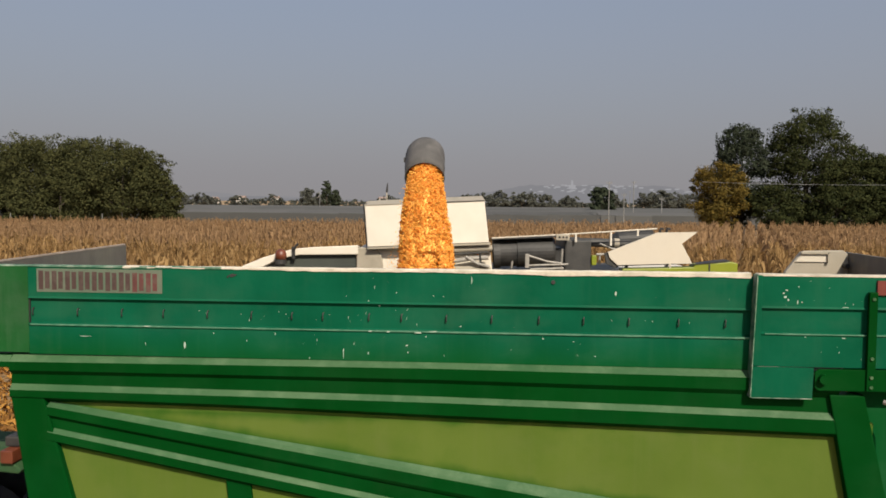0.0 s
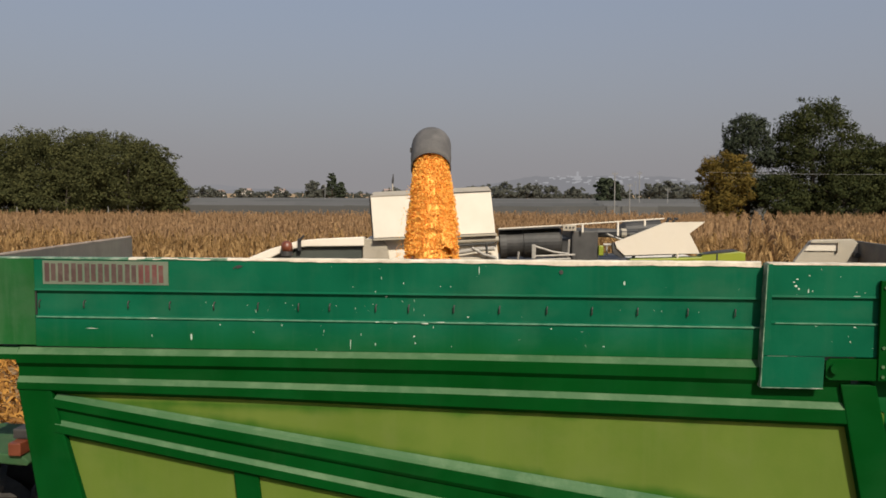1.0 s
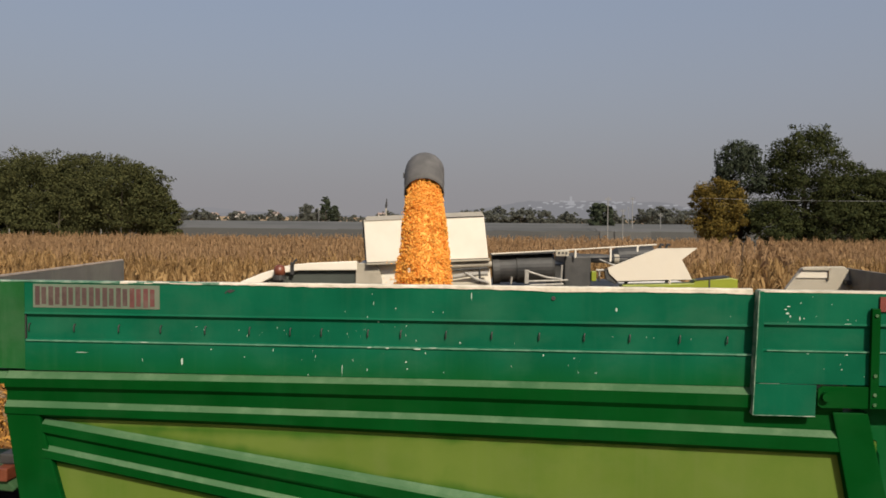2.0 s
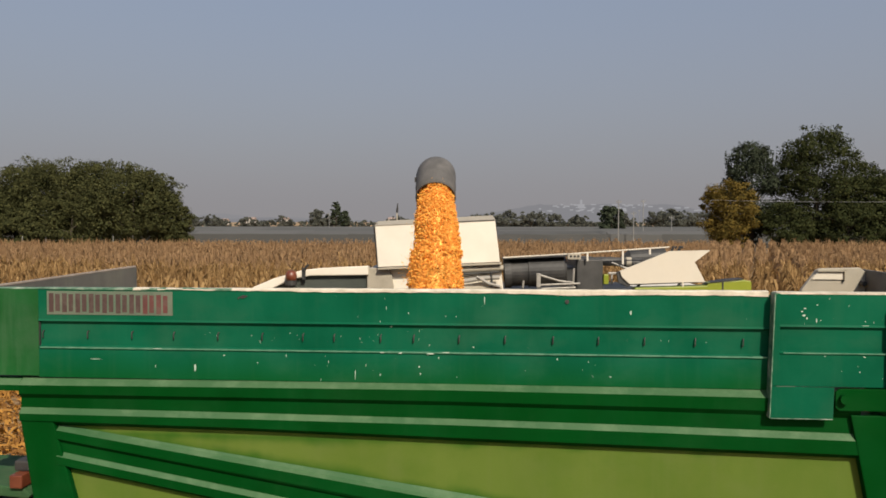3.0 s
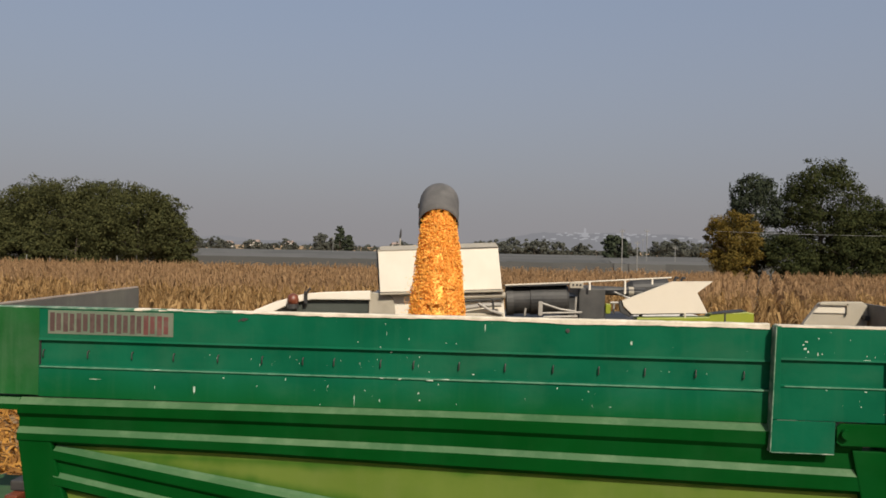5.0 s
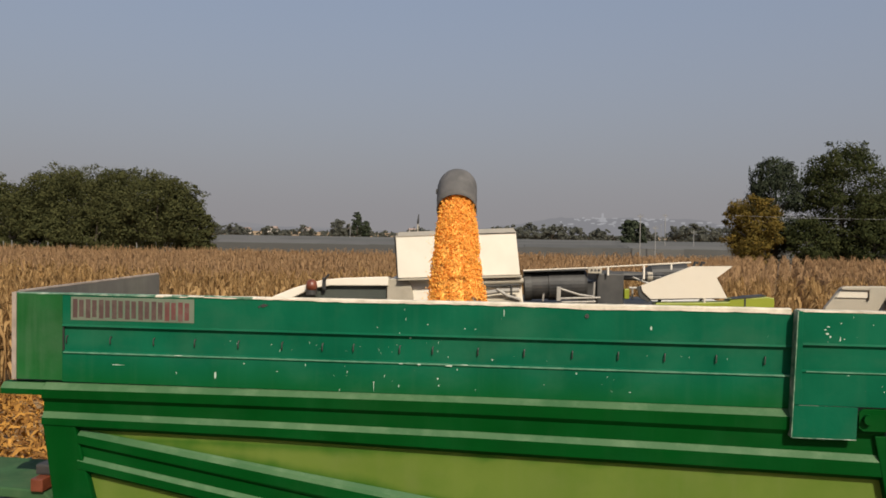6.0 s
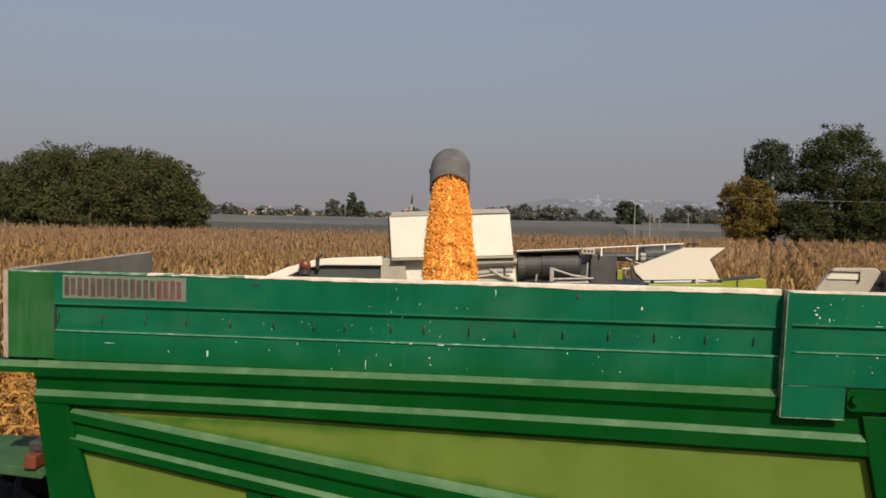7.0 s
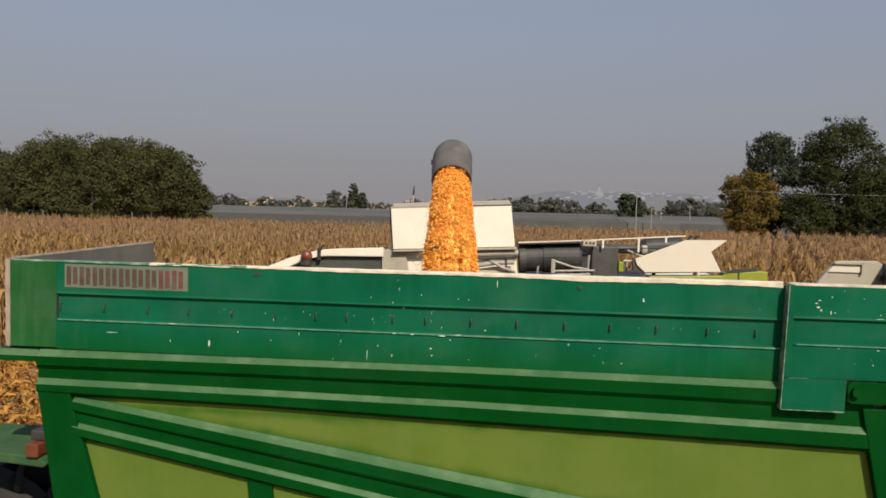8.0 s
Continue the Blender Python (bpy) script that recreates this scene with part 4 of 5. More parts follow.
def trailer_rest():
    part("front_wall", Build().slab_xz([(0, 2.76), (WIDE, 2.76), (WIDE, 3.358), (0.0, 3.345)], 0, 0.03), GREY, trailer, "grey sheet front wall").matrix_local = pose(-2.79, 0.05, 0, 0, 0, 91.2)
    part("front_slope", Build().slab_xz([(-2.56, 2.74), (-2.52, 2.74), (-2.36, 1.28), (-2.40, 1.28)], 0.06, WIDE + 0.09), GREEN, trailer)
    part("front_shelf", Build().box(-2.86, -2.52, 0.05, WIDE + 0.09, 2.72, 2.758), GREEN, trailer)
    part("front_wall_edge", Build().tube([(-2.805, 0.05, 3.352), (-2.846, WIDE + 0.05, 3.365)], 0.010, 6), WORN_EDGE, trailer)
    part("far_board", Build().slab_xz([(-2.40, 1.28), (3.07, 1.28), (3.07, 2.82), (-2.79, 2.82), (-2.54, 2.72)], WIDE + 0.05, WIDE + 0.09), GREY, trailer)
    c = part("far_corner_board", Build().slab_xz([(2.50, 2.82), (2.59, 3.216), (2.705, 3.373), (2.74, 3.385), (3.03, 3.392), (3.07, 3.36), (3.07, 2.82)], WIDE - 0.02, WIDE + 0.03), CREAM_DIRTY, trailer, "dirty cream rear corner board with a notch", 0.008)
    part("notch_plate", Build().slab_xz([(2.66, 3.300), (2.705, 3.36), (2.90, 3.36), (2.90, 3.300)], WIDE - 0.032, WIDE - 0.019), CREAM_SHADED, c, "clean pale patch")
    part("notch_shadow_strip", Build().box(2.70, 2.915, WIDE - 0.05, WIDE - 0.018, 3.362, 3.374), CREAM_DIRTY, c)
    part("notch_side", Build().box(2.902, 2.915, WIDE - 0.05, WIDE - 0.018, 3.295, 3.374), CREAM_DIRTY, c)
    part("knob", Build().tube([(3.04, WIDE - 0.08, 3.27), (3.04, WIDE - 0.01, 3.27)], 0.02, 8), DARK, c)
    part("tailgate", Build().box(3.07, 3.10, 0.03, WIDE + 0.09, 1.28, 3.375), GREY, trailer, "grey sheet tailgate")
    part("floor_plate", Build().box(-2.40, 3.07, 0.08, WIDE + 0.05, 1.22, 1.28), GREY, trailer)
    part("chassis", Build().box(-3.0, 3.0, 0.55, 0.75, 0.85, 1.14).box(-3.0, 3.0, 1.3, 1.5, 0.85, 1.14).box(-2.3, -2.1, 0.3, 1.7, 0.9, 1.2).box(1.6, 1.8, 0.3, 1.7, 0.9, 1.2), DARK, trailer, "", 0.01)
    part("drawbar", Build().slab_xz([(-3.0, 0.95), (-4.3, 0.62), (-4.3, 0.5), (-3.0, 0.80)], 0.95, 1.1), GREEN, trailer)
    for x in (0.25, 1.45):
        part("axle", Build().tube([(x, 0.1, 0.55), (x, 1.95, 0.55)], 0.07, 8), DARK, trailer)
        for y in (0.22, 1.82):
            wheel(trailer, x, y, 0.55, 0.55, 0.40, GREY, lugs=18)
        part("spring", Build().box(x - 0.4, x + 0.4, 0.58, 0.70, 0.62, 0.86), DARK, trailer)


trailer_rest()


# ---- the grain ----
def kernel(rng, p, s):
    """Eight-sided maize kernel at p."""
    a = Vector((rng.gauss(0, 1), rng.gauss(0, 1), rng.gauss(0, 1))).normalized()
    b = a.orthogonal().normalized()
    c = a.cross(b)
    return [tuple(Vector(p) + d) for d in (a * s, -a * s * 0.8, b * s * 0.75, -b * s * 0.75, c * s * 0.45, -c * s * 0.45)]


OCTA = [(0, 2, 4), (0, 4, 3), (0, 3, 5), (0, 5, 2), (1, 4, 2), (1, 3, 4), (1, 5, 3), (1, 2, 5)]


def grain_heap():
    b = Build()
    n, m = 34, 18
    vs = []
    for i in range(n):
        for j in range(m):
            x, y = -2.34 + 5.38 * i / (n - 1), 0.09 + 1.9 * j / (m - 1)
            z = 2.05 + 0.55 * math.exp(-((x + 0.2) ** 2 / 1.6 + (y - 1.0) ** 2 / 0.7)) + 0.02 * noise.noise((x * 6, y * 6, 0))
            vs.append((x, y, z))
    k = len(vs)
    vs += [(v[0], v[1], 1.285) for v in vs]
    fs = [(i * m + j, (i + 1) * m + j, (i + 1) * m + j + 1, i * m + j + 1) for i in range(n - 1) for j in range(m - 1)]
    fs += [tuple(k + q for q in f[::-1]) for f in fs]
    rim = [i * m for i in range(n)] + [(n - 1) * m + j for j in range(1, m)] + [i * m + m - 1 for i in range(n - 2, -1, -1)] + [j for j in range(m - 2, 0, -1)]
    fs += [(rim[i], rim[(i + 1) % len(rim)], k + rim[(i + 1) % len(rim)], k + rim[i]) for i in range(len(rim))]
    ob = part("grain_heap", b.add(vs, fs), GRAIN_CORE, None, "", 0, True)
    ob.matrix_world = TRAILER
    tagged(ob, "heap of yellow maize kernels lying in the trailer", "grain", "", "stuff")


grain_heap()

BOOT_END = Vector((-0.128, 5.93, 3.918))
MOUTH = Vector((-0.126, 5.94, 3.930))
OUT_DIR = Vector((0.0, -0.60, -0.80)).normalized()
TUBE_BASE, TUBE_TOP = Vector((-0.10, 9.75, 3.02)), Vector((-0.130, 6.20, 4.085))


PATCH_R = 0.118
TETRA = [(0, 1, 2), (0, 3, 1), (0, 2, 3), (1, 3, 2)]


def tetra_kernel(rng, p, s):
    """Four-sided maize kernel at p."""
    a = Vector((rng.gauss(0, 1), rng.gauss(0, 1), rng.gauss(0, 1))).normalized()
    b = a.orthogonal().normalized()
    c = a.cross(b)
    return [tuple(Vector(p) + d * s) for d in (a * 1.1, -a * 0.5 + b * 0.9, -a * 0.5 - b * 0.6 + c * 0.8, -a * 0.5 - b * 0.6 - c * 0.8)]


def sheath_mesh(i, half, count):
    """A curved patch of the stream's outside, as kernels; x points outwards and z along the stream."""
    rng = random.Random(100 + i)
    b = Build()
    for k in range(count):
        a, r = rng.uniform(-0.88, 0.88), PATCH_R + rng.uniform(-0.024, 0.010)
        p = (r * math.cos(a) - PATCH_R, r * math.sin(a), half * max(-1.25, min(1.25, rng.uniform(-1.1, 1.1) + rng.gauss(0, 0.08))))
        b.add(tetra_kernel(rng, p, rng.uniform(0.0062, 0.0088)), TETRA)
    loose, n = len(b.f), 8
    grid = [((PATCH_R - 0.024) * math.cos(a) * (1 + 0.05 * noise.noise((a * 9, z * 40, i))) - PATCH_R, (PATCH_R - 0.024) * math.sin(a), z) for a in (-0.70 + 1.40 * u / n for u in range(n + 1)) for z in (half * (-0.95 + 1.9 * w / n) for w in range(n + 1))]
    b.add(grid, [(u * (n + 1) + w, (u + 1) * (n + 1) + w, (u + 1) * (n + 1) + w + 1, u * (n + 1) + w + 1) for u in range(n) for w in range(n)])
    me = raw_mesh("grain_clump", b.v, b.f, GRAIN)
    me.materials.append(GRAIN_CORE)
    me.polygons.foreach_set("material_index", [0 if k < loose else 1 for k in range(len(b.f))])
    return me


def core_mesh(radius, half, n):
    rings = []
    for k in range(9):
        z = -half + 2 * half * k / 8
        rings.append([(radius * math.cos(a) * (1 + 0.05 * noise.noise((z * 30, a * 2, 3))), radius * math.sin(a), z) for a in (6.2832 * i / n for i in range(n))])
    b = Build().loft(rings)
    smooth, rng = len(b.f), random.Random(90)
    for k in range(420):
        a, r = rng.uniform(0, 6.2832), radius + rng.uniform(-0.004, 0.010)
        b.add(tetra_kernel(rng, (r * math.cos(a), r * math.sin(a), rng.uniform(-half, half)), rng.uniform(0.0062, 0.0088)), TETRA)
    me = raw_mesh("grain_core", b.v, b.f, GRAIN_CORE)
    me.materials.append(GRAIN)
    me.polygons.foreach_set("material_index", [0 if k < smooth else 1 for k in range(len(b.f))])
    return me


GRAIN_PIECES = []


def build_grain_pieces():
    patches = [sheath_mesh(i, 0.125, 520) for i in range(12)]
    sparse = [sheath_mesh(20 + i, 0.125, 150) for i in range(3)]
    core = core_mesh(0.098, 0.14, 16)
    rng = random.Random(7)
    for k in range(118):
        step = -12 + 2.2 * k
        ob = new("grain_core", core)
        tagged(ob, "dense middle of the falling yellow maize stream", "grain", "falling maize", "stuff")
        GRAIN_PIECES.append((ob, step, 0.0, 0.0, 0.0, 0.0, 0.0))
        for lane in range(7):
            turn = math.pi / 2 + lane * math.pi / 3.5 + rng.uniform(-0.12, 0.12)
            ob = new("grain_clump", rng.choice(sparse if lane in (3, 4) else patches))
            tagged(ob, "clump of yellow maize kernels falling from the spout", "grain", "falling maize", "stuff")
            GRAIN_PIECES.append((ob, step + (lane * 3 % 7) * 2.2 / 7, PATCH_R * math.cos(turn), PATCH_R * math.sin(turn), rng.uniform(-0.5, 0.5), rng.uniform(-0.5, 0.5), -math.degrees(turn)))


build_grain_pieces()


def stray_kernels():
    """Loose groups of kernels that fall beside the stream."""
    rng = random.Random(23)
    out = []
    for i in range(5):
        b = Build()
        for k in range(44):
            b.add(kernel(rng, (rng.gauss(0, 0.022), rng.gauss(0, 0.03), rng.uniform(-0.13, 0.13)), rng.uniform(0.005, 0.008)), OCTA)
        out.append(raw_mesh("stray_kernels", b.v, b.f, GRAIN))
    for step in range(-12, 250, 2):
        ob = new("stray_kernels", out[rng.randrange(5)])
        tagged(ob, "loose yellow maize kernels beside the stream", "grain", "falling maize", "stuff")
        GRAIN_PIECES.append((ob, step, -0.070, 0.0, -3.6 + rng.uniform(-0.8, 1.4), 0.0, rng.uniform(0, 360)))


stray_kernels()


# ---- the combine ----
combine = thing("combine_harvester", "cream and yellow-green combine harvester unloading its grain tank", "combine", pose(0.6, 10.6, 0))
CX, CY = 0.6, 10.6


def cpart(name, b, material, parent=combine, label="", bevel=0.0, smooth=False):
    """A part given in the place's own metres, put under the combine or a part of it."""
    b.v = [(x - CX, y - CY, z) for x, y, z in b.v]
    return part(name, b, material, parent, label, bevel, smooth)


def combine_parts():
    cpart("body", Build().slab_xz([(-0.95, 1.0), (3.2, 1.0), (3.45, 1.8), (3.3, 2.90), (-0.95, 2.86)], 9.75, 11.5), CREAM, label="cream sheet side body", bevel=0.02)
    # cab
    cab = cpart("cab", Build().slab_xz([(-2.25, 1.55), (-1.0, 1.55), (-1.0, 2.96), (-2.22, 2.96)], 9.75, 11.4), CREAM, bevel=0.03)
    cpart("cab_window", Build().slab_xz([(-2.12, 2.955), (-1.93, 3.06), (-1.70, 3.105), (-1.03, 3.115), (-1.03, 2.955)], 9.68, 10.1), GLASS_DARK, cab, "dark tinted cab window")
    cpart("window_post", Build().box(-1.22, -1.03, 9.69, 9.72, 2.955, 3.115), DARK, cab)
    edge = [(-2.48, 2.90), (-2.36, 2.975), (-2.12, 3.075), (-1.98, 3.115), (-1.78, 3.175), (-1.55, 3.198), (-1.0, 3.225), (-1.0, 3.115), (-1.70, 3.105), (-1.93, 3.06), (-2.14, 2.955), (-2.20, 2.90)]
    roof = cpart("roof", Build().loft([[(x, 9.62, z) for x, z in edge], [(x, 10.4, z - 0.07) for x, z in edge], [(x, 11.5, z - 0.25) for x, z in edge]]), CREAM, cab, "cream cab roof sloping to the front", 0.012)
    bc = cpart("beacon", Build().tube([(-1.905, 9.56, 3.05), (-1.905, 9.56, 3.11), (-1.905, 9.56, 3.155), (-1.905, 9.56, 3.175)], [0.065, 0.068, 0.055, 0.02], 14), LAMP_RED, cab, "orange warning beacon", smooth=True)
    cpart("beacon_foot", Build().tube([(-1.905, 9.56, 3.00), (-1.905, 9.56, 3.055)], 0.07, 14), DARK, bc)
    cpart("bracket", Build().box(-1.785, -1.745, 9.60, 9.64, 3.06, 3.20).tube([(-1.765, 9.6, 3.17), (-1.71, 9.6, 3.24)], 0.015, 6), DARK, cab)
    # grain tank with its raised cover
    tank = cpart("grain_tank", Build().slab_xz([(-0.99, 2.8), (-0.99, 3.195), (0.57, 3.262), (0.62, 2.8)], 9.72, 11.3), CREAM, label="cream grain tank wall", bevel=0.015)
    cpart("tank_corner", Build().slab_xz([(-1.02, 2.8), (-1.02, 3.19), (-0.80, 3.205), (-0.73, 3.12), (-0.705, 2.98), (-0.705, 2.8)], 9.66, 9.72), CREAM_DIRTY, tank, "greyish rounded tank corner", 0.01)
    cpart("tank_extension", Build().slab_xz([(-0.885, 3.207), (-0.921, 3.70), (0.497, 3.771), (0.556, 3.272)], 9.60, 11.2), CREAM, tank, "cream raised tank cover", 0.01)
    cpart("cover_rim", Build().slab_xz([(-0.905, 3.215), (-0.945, 3.72), (-0.90, 3.725), (-0.875, 3.215)], 9.66, 11.2), DARK, tank)
    cpart("cover_cap", Build().loft([[(-0.925, 9.595, 3.703), (0.500, 9.595, 3.772), (0.480, 9.9, 3.825), (-0.91, 9.9, 3.752)], [(-0.925, 9.6, 3.688), (0.500, 9.6, 3.757), (0.5, 9.92, 3.80), (-0.92, 9.92, 3.735)]]), CREAM_DIRTY, tank, "worn folded top of the cover")
    cpart("cap_seam", Build().slab_xz([(-0.42, 3.728), (0.49, 3.772), (0.49, 3.766), (-0.42, 3.720)], 9.588, 9.60), DARK, tank)
    cpart("cover_hinge", Build().slab_xz([(-0.885, 3.200), (0.575, 3.268), (0.575, 3.245), (-0.885, 3.178)], 9.58, 9.72), CREAM_DIRTY, tank, "", 0.004)
    # unloading auger
    auger = cpart("unloading_auger", Build().tube([tuple(TUBE_BASE), tuple(TUBE_BASE.lerp(TUBE_TOP, 0.5)), tuple(TUBE_TOP)], 0.135, 24, False), CREAM, label="long cream unloading auger tube")
    # rubber boot: the tube bends down to its mouth
    rings = []
    p0, p1, p2 = Vector((-0.130, 6.36, 4.040)), Vector((-0.130, 6.10, 4.190)), BOOT_END
    for k in range(13):
        q = k / 12
        c = (1 - q) ** 2 * p0 + 2 * q * (1 - q) * p1 + q * q * p2
        e = radians(16 - 56 * q ** 1.2)
        u = Vector((0, math.sin(e), math.cos(e)))
        r = 0.147 + 0.002 * math.sin(k * 2.1)
        rings.append([tuple(c + r * (math.cos(f) * Vector((1, 0, 0)) + math.sin(f) * u)) for f in (2 * math.pi * i / 32 for i in range(32))])
    boot = cpart("spout_boot", Build().loft(rings, False), RUBBER, auger, "dark grey rubber spout boot", smooth=True)
    sol = boot.modifiers.new("thick", "SOLIDIFY")
    sol.thickness = 0.008
    cpart("boot_clip", Build().box(-0.285, -0.268, 6.02, 6.08, 4.04, 4.075), DARK, auger)
    # pipes beside the tank
    for (p, r, m) in (([(0.0, 9.66, 3.17), (0.60, 9.66, 3.20)], 0.035, CREAM_DIRTY), ([(0.05, 9.62, 3.03), (0.35, 9.62, 3.08), (0.55, 9.62, 3.09)], 0.028, STEEL), ([(0.28, 9.60, 3.10), (0.42, 9.58, 3.02), (0.56, 9.6, 2.98)], 0.018, STEEL), ([(0.05, 9.64, 3.12), (0.55, 9.64, 3.155)], 0.014, GUNMETAL), ([(0.45, 9.6, 3.15), (0.46, 9.6, 2.98)], 0.014, DARK), ([(0.08, 9.64, 2.95), (0.58, 9.64, 2.96)], 0.03, CREAM_DIRTY)):
        cpart("pipe", Build().tube(p, r, 10), m)
    cpart("side_sheet", Build().box(-0.40, -0.02, 9.64, 9.70, 2.85, 3.14), CREAM, bevel=0.01)
    # air filter drum and engine bay
    drum = cpart("filter_drum", Build().tube([(0.63, 9.85, 3.125), (0.66, 9.85, 3.13), (0.90, 9.85, 3.14), (0.905, 9.85, 3.14), (1.33, 9.85, 3.155), (1.36, 9.85, 3.155)], [0.15, 0.165, 0.168, 0.180, 0.180, 0.165], 28), DARK, label="black air filter drum", smooth=False)
    cpart("drum_cap", Build().tube([(0.62, 9.84, 3.12), (0.70, 9.84, 3.125)], 0.175, 24), GUNMETAL, drum)
    cpart("drum_shade", Build().slab_xz([(0.60, 3.300), (1.36, 3.335), (1.36, 3.345), (0.60, 3.311)], 9.66, 10.0), DARK)
    eng = cpart("engine_block", Build().box(1.48, 1.80, 9.75, 10.6, 2.85, 3.30), GUNMETAL, label="dark grey engine housing", bevel=0.02)
    cpart("engine_lid", Build().box(1.36, 1.50, 9.8, 10.6, 2.85, 3.20), DARK, eng, "", 0.02)
    cpart("exhaust", Build().tube([(1.50, 9.9, 3.265), (1.85, 9.9, 3.268), (2.30, 9.9, 3.25)], 0.055, 14), GUNMETAL, eng)
    cpart("exhaust_band", Build().tube([(2.10, 9.9, 3.26), (2.16, 9.9, 3.258)], 0.06, 14), CREAM_DIRTY, eng)
    cpart("rear_drum", Build().tube([(2.14, 10.25, 3.25), (2.22, 10.25, 3.27), (2.66, 10.25, 3.30)], [0.08, 0.12, 0.12], 18), DARK, eng)
    cpart("engine_deck", Build().box(0.6, 2.3, 9.75, 11.2, 2.78, 2.92), GUNMETAL)
    cpart("yellow_cap", Build().box(1.80, 1.86, 9.72, 9.78, 3.0, 3.12), TAIL_GREEN, bevel=0.01)
    for p, r in (([(1.86, 9.75, 3.13), (2.12, 9.75, 3.135)], 0.015), ([(1.9, 9.75, 3.26), (2.05, 9.78, 3.2), (2.2, 9.8, 3.17)], 0.012), ([(1.9, 9.75, 3.0), (1.9, 9.75, 3.13)], 0.012)):
        cpart("hose", Build().tube(p, r, 8), STEEL)
    # linkage bars
    for p in ([(1.0, 9.6, 3.00), (1.0, 9.6, 3.13)], [(1.02, 9.6, 3.12), (1.25, 9.6, 3.05), (1.42, 9.6, 3.03)], [(1.02, 9.6, 3.0), (1.5, 9.6, 3.02)], [(1.05, 9.62, 2.955), (1.45, 9.62, 2.97)], [(1.43, 9.62, 3.20), (1.42, 9.62, 2.98)], [(0.83, 9.66, 2.96), (0.84, 9.66, 3.05)]):
        cpart("linkage_bar", Build().tube(p, 0.013, 8), STEEL)
    cpart("linkage_plate", Build().box(0.985, 1.035, 9.58, 9.60, 2.97, 3.14), STEEL, bevel=0.01)
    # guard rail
    rail = cpart("guard_rail", Build().tube([(0.6, 9.7, 3.318), (1.36, 9.7, 3.362), (2.57, 9.7, 3.446)], 0.009, 8), CREAM_SHADED, label="cream tube guard rail")
    for x, z0, z1 in ((1.60, 3.28, 3.375), (2.02, 3.24, 3.40), (2.34, 3.36, 3.425)):
        cpart("rail_post", Build().tube([(x, 9.7, z0), (x, 9.7, z1)], 0.013, 8), CREAM, rail)
    cpart("rail_box", Build().box(1.36, 1.52, 9.66, 9.72, 3.30, 3.372), CREAM_DIRTY, rail, "", 0.006)
    for x in (1.40, 1.445, 1.485):
        cpart("slot", Build().tube([(x, 9.652, 3.338), (x, 9.664, 3.338)], 0.014, 8), DARK, rail)
    for x in (2.60, 2.68):
        cpart("hose_end", Build().tube([(x, 9.7, 3.40), (x + 0.02, 9.7, 3.45), (x + 0.05, 9.7, 3.44)], 0.016, 8), DARK, rail)
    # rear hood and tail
    hood = cpart("rear_hood", Build().slab_xz([(2.55, 3.403), (1.966, 3.168), (1.985, 3.105), (2.08, 3.015), (2.70, 3.036), (2.965, 3.040), (2.84, 3.275)], 9.58, 9.62).slab_xz([(3.02, 3.414), (2.55, 3.403), (2.84, 3.275)], 9.58, 9.62), CREAM_SHADED, label="shade-toned cream rear hood panel with a cut-back edge")
    cpart("hood_fold", Build().tube([(2.70, 9.575, 3.036), (2.70, 9.575, 2.985)], 0.012, 6), CREAM_SHADED, hood)
    cpart("hood_stay", Build().tube([(2.3, 9.64, 3.2), (2.3, 10.2, 2.9)], 0.02, 8).tube([(2.8, 9.64, 3.25), (2.8, 10.2, 2.9)], 0.02, 8), GUNMETAL, hood)
    cpart("hood_bracket", Build().slab_xz([(1.93, 3.155), (1.985, 3.165), (1.99, 3.09), (2.10, 3.005), (2.06, 2.975), (1.95, 3.03)], 9.60, 9.64), GUNMETAL, hood, "dark corner bracket", 0.006)
    cpart("hood_frame", Build().slab_xz([(2.08, 2.995), (2.98, 3.03), (2.98, 3.05), (2.08, 3.02)], 9.66, 9.70), DARK, hood)
    tail = cpart("tail_panel", Build().slab_xz([(2.10, 2.80), (2.14, 2.972), (2.60, 2.985), (2.98, 3.000), (3.00, 3.035), (3.42, 3.066), (3.50, 3.050), (3.50, 2.80)], 9.56, 9.76), TAIL_GREEN, label="yellow-green tail panel", bevel=0.012)
    cpart("tail_seam", Build().box(3.155, 3.17, 9.552, 9.57, 2.9, 3.04), DARK, tail)
    cpart("tail_ridge", Build().slab_xz([(2.98, 3.03), (3.20, 3.065), (3.40, 3.083), (3.40, 3.075), (3.20, 3.05)], 9.55, 9.75), DARK, tail)
    # feeder, wheels
    cpart("feeder_house", Build().slab_xz([(-2.2, 1.2), (-2.2, 1.5), (-3.6, 0.75), (-3.6, 0.3)], 10.0, 11.3), TAIL_GREEN, bevel=0.02)
    cpart("maize_header", Build().box(-4.4, -3.6, 8.9, 12.4, 0.25, 0.85), TAIL_GREEN, bevel=0.04)
    for x, y, r, w in ((-0.9, 9.45, 0.85, 0.6), (-0.9, 11.75, 0.85, 0.6), (2.7, 9.8, 0.55, 0.4), (2.7, 11.4, 0.55, 0.4)):
        wheel(combine, x - CX, y - CY, r, r, w, TAIL_GREEN)
    mast = cpart("antenna", Build().tube([(-0.70, 10.2, 3.7), (-0.70, 10.2, 3.86)], 0.008, 6), CREAM_DIRTY, label="thin mast with a dark tip")
    cpart("antenna_tip", Build().tube([(-0.70, 10.2, 3.86), (-0.695, 10.2, 3.90), (-0.69, 10.2, 3.98)], [0.012, 0.014, 0.004], 8), DARK, mast)


combine_parts()


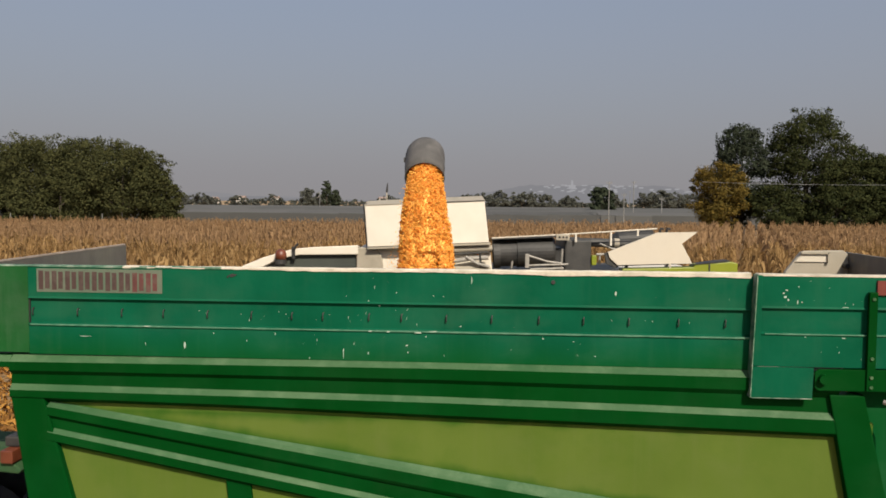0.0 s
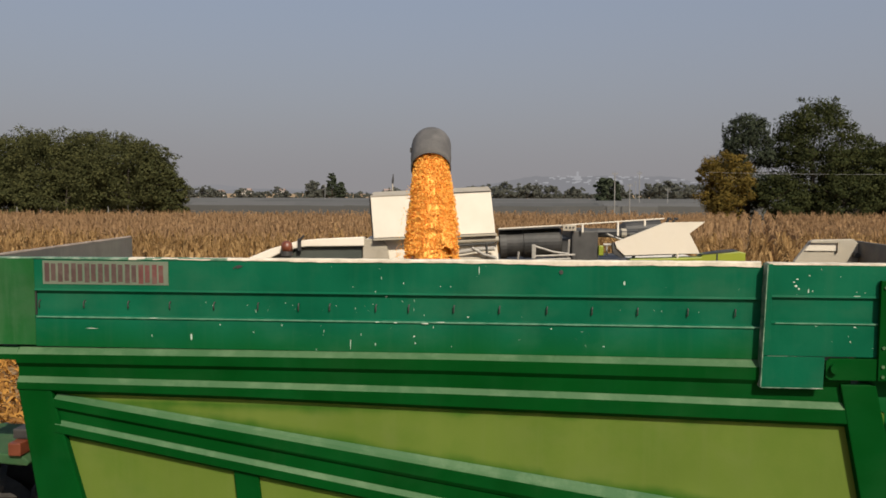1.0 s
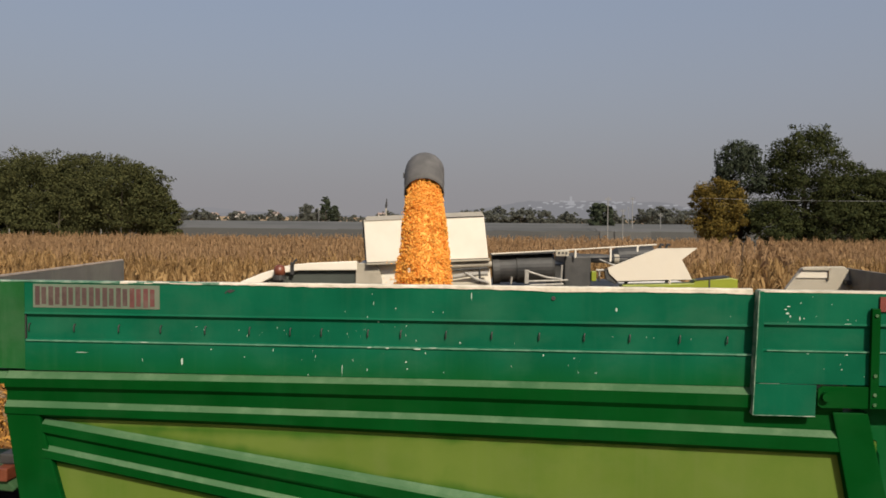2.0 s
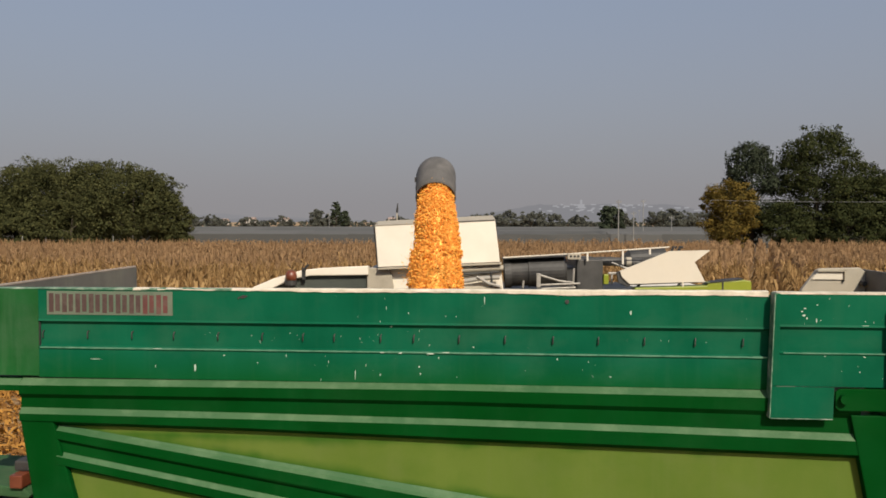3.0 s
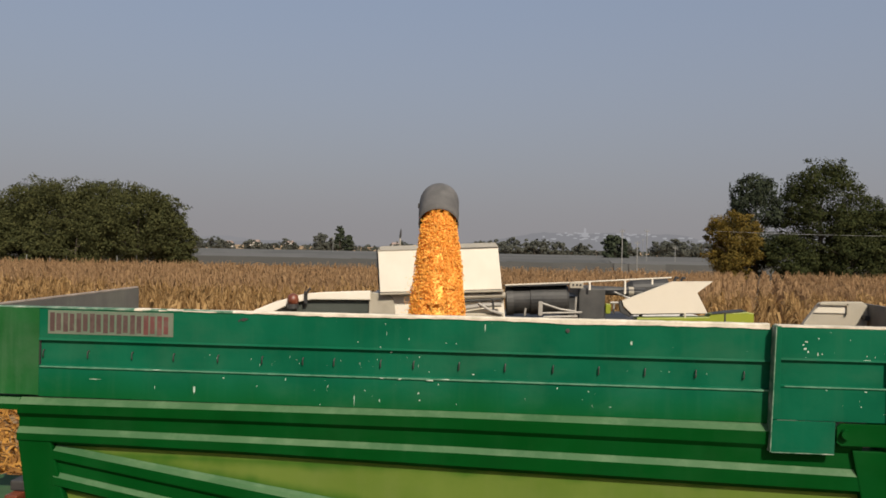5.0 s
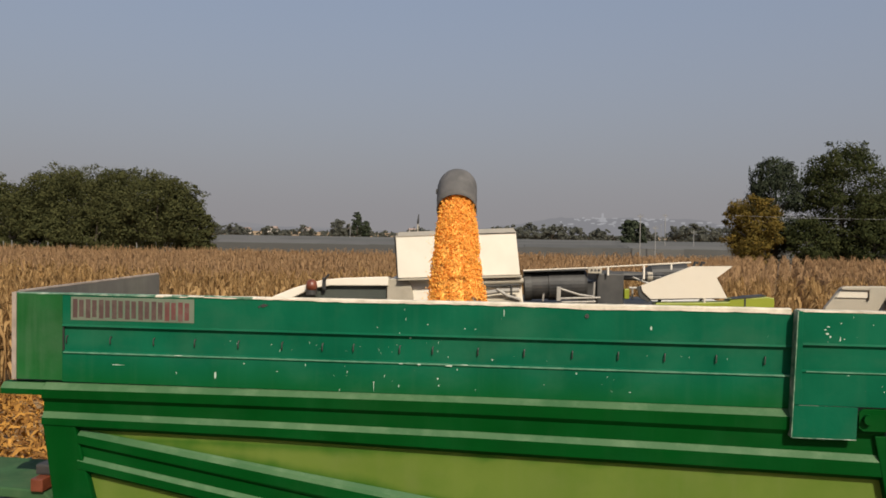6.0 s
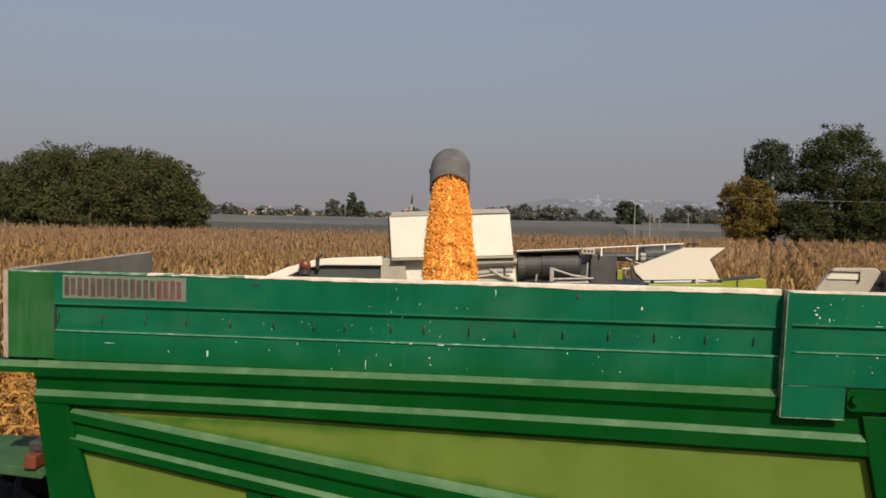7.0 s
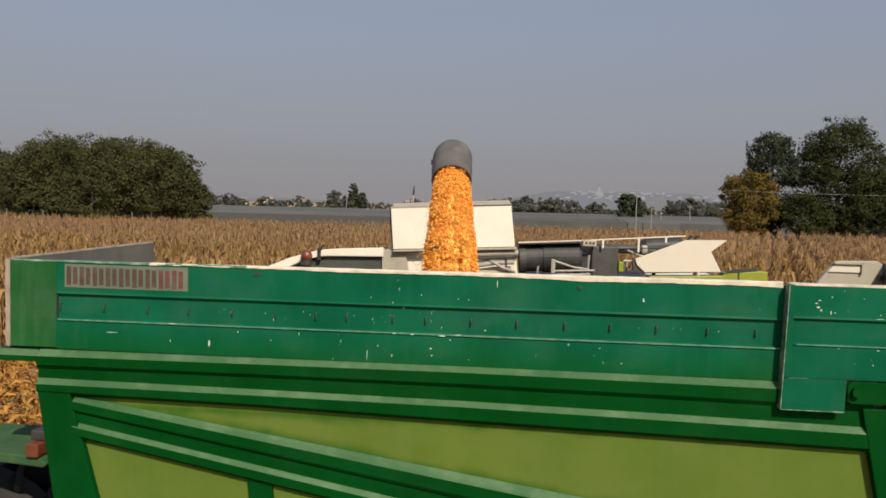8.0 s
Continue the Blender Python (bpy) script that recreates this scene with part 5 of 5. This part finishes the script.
# ---- the tractor in front of the trailer ----
def tractor():
    t = thing("tractor", "green farm tractor hitched to the trailer", "tractor", TRAILER @ pose(-3.62, 0.36, 0))
    def fender(name, y0, y1):
        outer = [(-0.95, 1.60), (-0.72, 1.88), (-0.40, 2.02), (0.10, 2.065), (0.62, 2.06), (0.84, 2.05), (0.90, 2.00)]
        inner = [(0.88, 1.975), (0.60, 1.995), (0.10, 1.99), (-0.36, 1.95), (-0.64, 1.81), (-0.88, 1.57)]
        return part(name, Build().slab_xz(outer + inner, y0, y1), FENDER, t, "dusty green rear fender", 0.012)
    f = fender("fender", -0.10, 0.55)
    part("indicator", Build().box(0.775, 0.860, -0.13, 0.03, 2.050, 2.135), LAMP_RED, f, "orange-red rear indicator lamp", 0.01)
    part("lamp_housing", Build().box(0.76, 0.86, -0.05, 0.12, 2.137, 2.205), DARK, f, "dark lamp housing", 0.012)
    for y in (0.25, 1.15):
        wheel(t, 0, y, 0.92, 0.92, 0.5, GUNMETAL, "rear_wheel", 20)
    for y in (0.3, 1.2):
        wheel(t, -2.3, y, 0.6, 0.6, 0.34, LIME, "front_wheel", 20)
    part("bonnet", Build().slab_xz([(-0.7, 0.8), (-0.7, 1.55), (-2.6, 1.4), (-2.75, 1.2), (-2.75, 0.7)], 0.6, 1.2), FIELD_GREEN, t, "", 0.04)
    part("transmission", Build().box(-2.6, 0.5, 0.7, 1.1, 0.55, 0.95), DARK, t, "", 0.02)
    part("axle_beam", Build().tube([(0, 0.2, 0.9), (0, 1.2, 0.9)], 0.1, 10).tube([(-2.3, 0.3, 0.6), (-2.3, 1.2, 0.6)], 0.07, 10), DARK, t)
    part("driver_seat", Build().box(-0.5, 0.0, 0.65, 1.15, 1.15, 1.3).box(-0.08, 0.05, 0.65, 1.15, 1.3, 1.7), DARK, t, "", 0.04)


tractor()


# ---- what moves ----
GRAIN_TOP = Vector((-0.130, 6.27, 3.995))


def grain_place(t, lx, ly, dx, dy):
    """Where a grain piece is, t seconds after it leaves the mouth: in the tank, along the auger, falling, at rest in the heap."""
    ride = 1.55
    if t < -ride - 0.25:
        return Vector((-0.15 + lx, 10.3 + ly, 3.0)), OUT_DIR
    if t < -ride:
        return Vector((-0.15 + lx, 10.3 + ly, 3.0)).lerp(TUBE_BASE, (t + ride + 0.25) / 0.25), OUT_DIR
    d = (TUBE_TOP - TUBE_BASE).normalized()
    if t < -0.12:
        return TUBE_BASE.lerp(GRAIN_TOP, (t + ride) / (ride - 0.12)) + Vector((lx * 0.45, 0, ly * 0.45)), d
    up = OUT_DIR.orthogonal().normalized()
    across = Vector((1, 0, 0))
    fore = OUT_DIR.cross(across)
    if t < 0:
        s = (t + 0.12) / 0.12
        return GRAIN_TOP.lerp(MOUTH, s) + across * lx * (0.45 + 0.55 * s * s) + fore * ly * (0.45 + 0.55 * s * s), d.lerp(OUT_DIR, s).normalized()
    v = OUT_DIR * 2.3 + across * (lx * 2.9 + dx * 0.14 + 0.07) + fore * (ly * 1.6 + dy * 0.08)
    p = MOUTH + across * lx + fore * ly + v * t + Vector((0, 0, -4.9 * t * t))
    w = v + Vector((0, 0, -9.8 * t))
    return p, w.normalized()


def grain_row(f, f0, lx, ly, dx, dy, spin):
    t = (f - f0) / FPS
    p, way = grain_place(min(t, FALL), lx, ly, dx, dy)
    z = -way
    x = (Vector((1, 0, 0)) - z * z.x).normalized()
    turn = Matrix((x, z.cross(x), z)).transposed().to_4x4() @ pose(0, 0, 0, 0, 0, spin)
    return (f / FPS, Matrix.Translation(p) @ turn)


FALL = 11.0 / 30


def motions():
    last = 240
    for ob, f0, lx, ly, dx, dy, spin in GRAIN_PIECES:
        n = math.floor(f0)
        keys = sorted({f for f in (0, n - 54, n - 46, n - 4, n - 2, n, n + 2, n + 4, n + 6, n + 8, n + 11, last) if 0 <= f <= last})
        walk(ob, [grain_row(f, f0, lx, ly, dx, dy, spin) for f in keys])


motions()
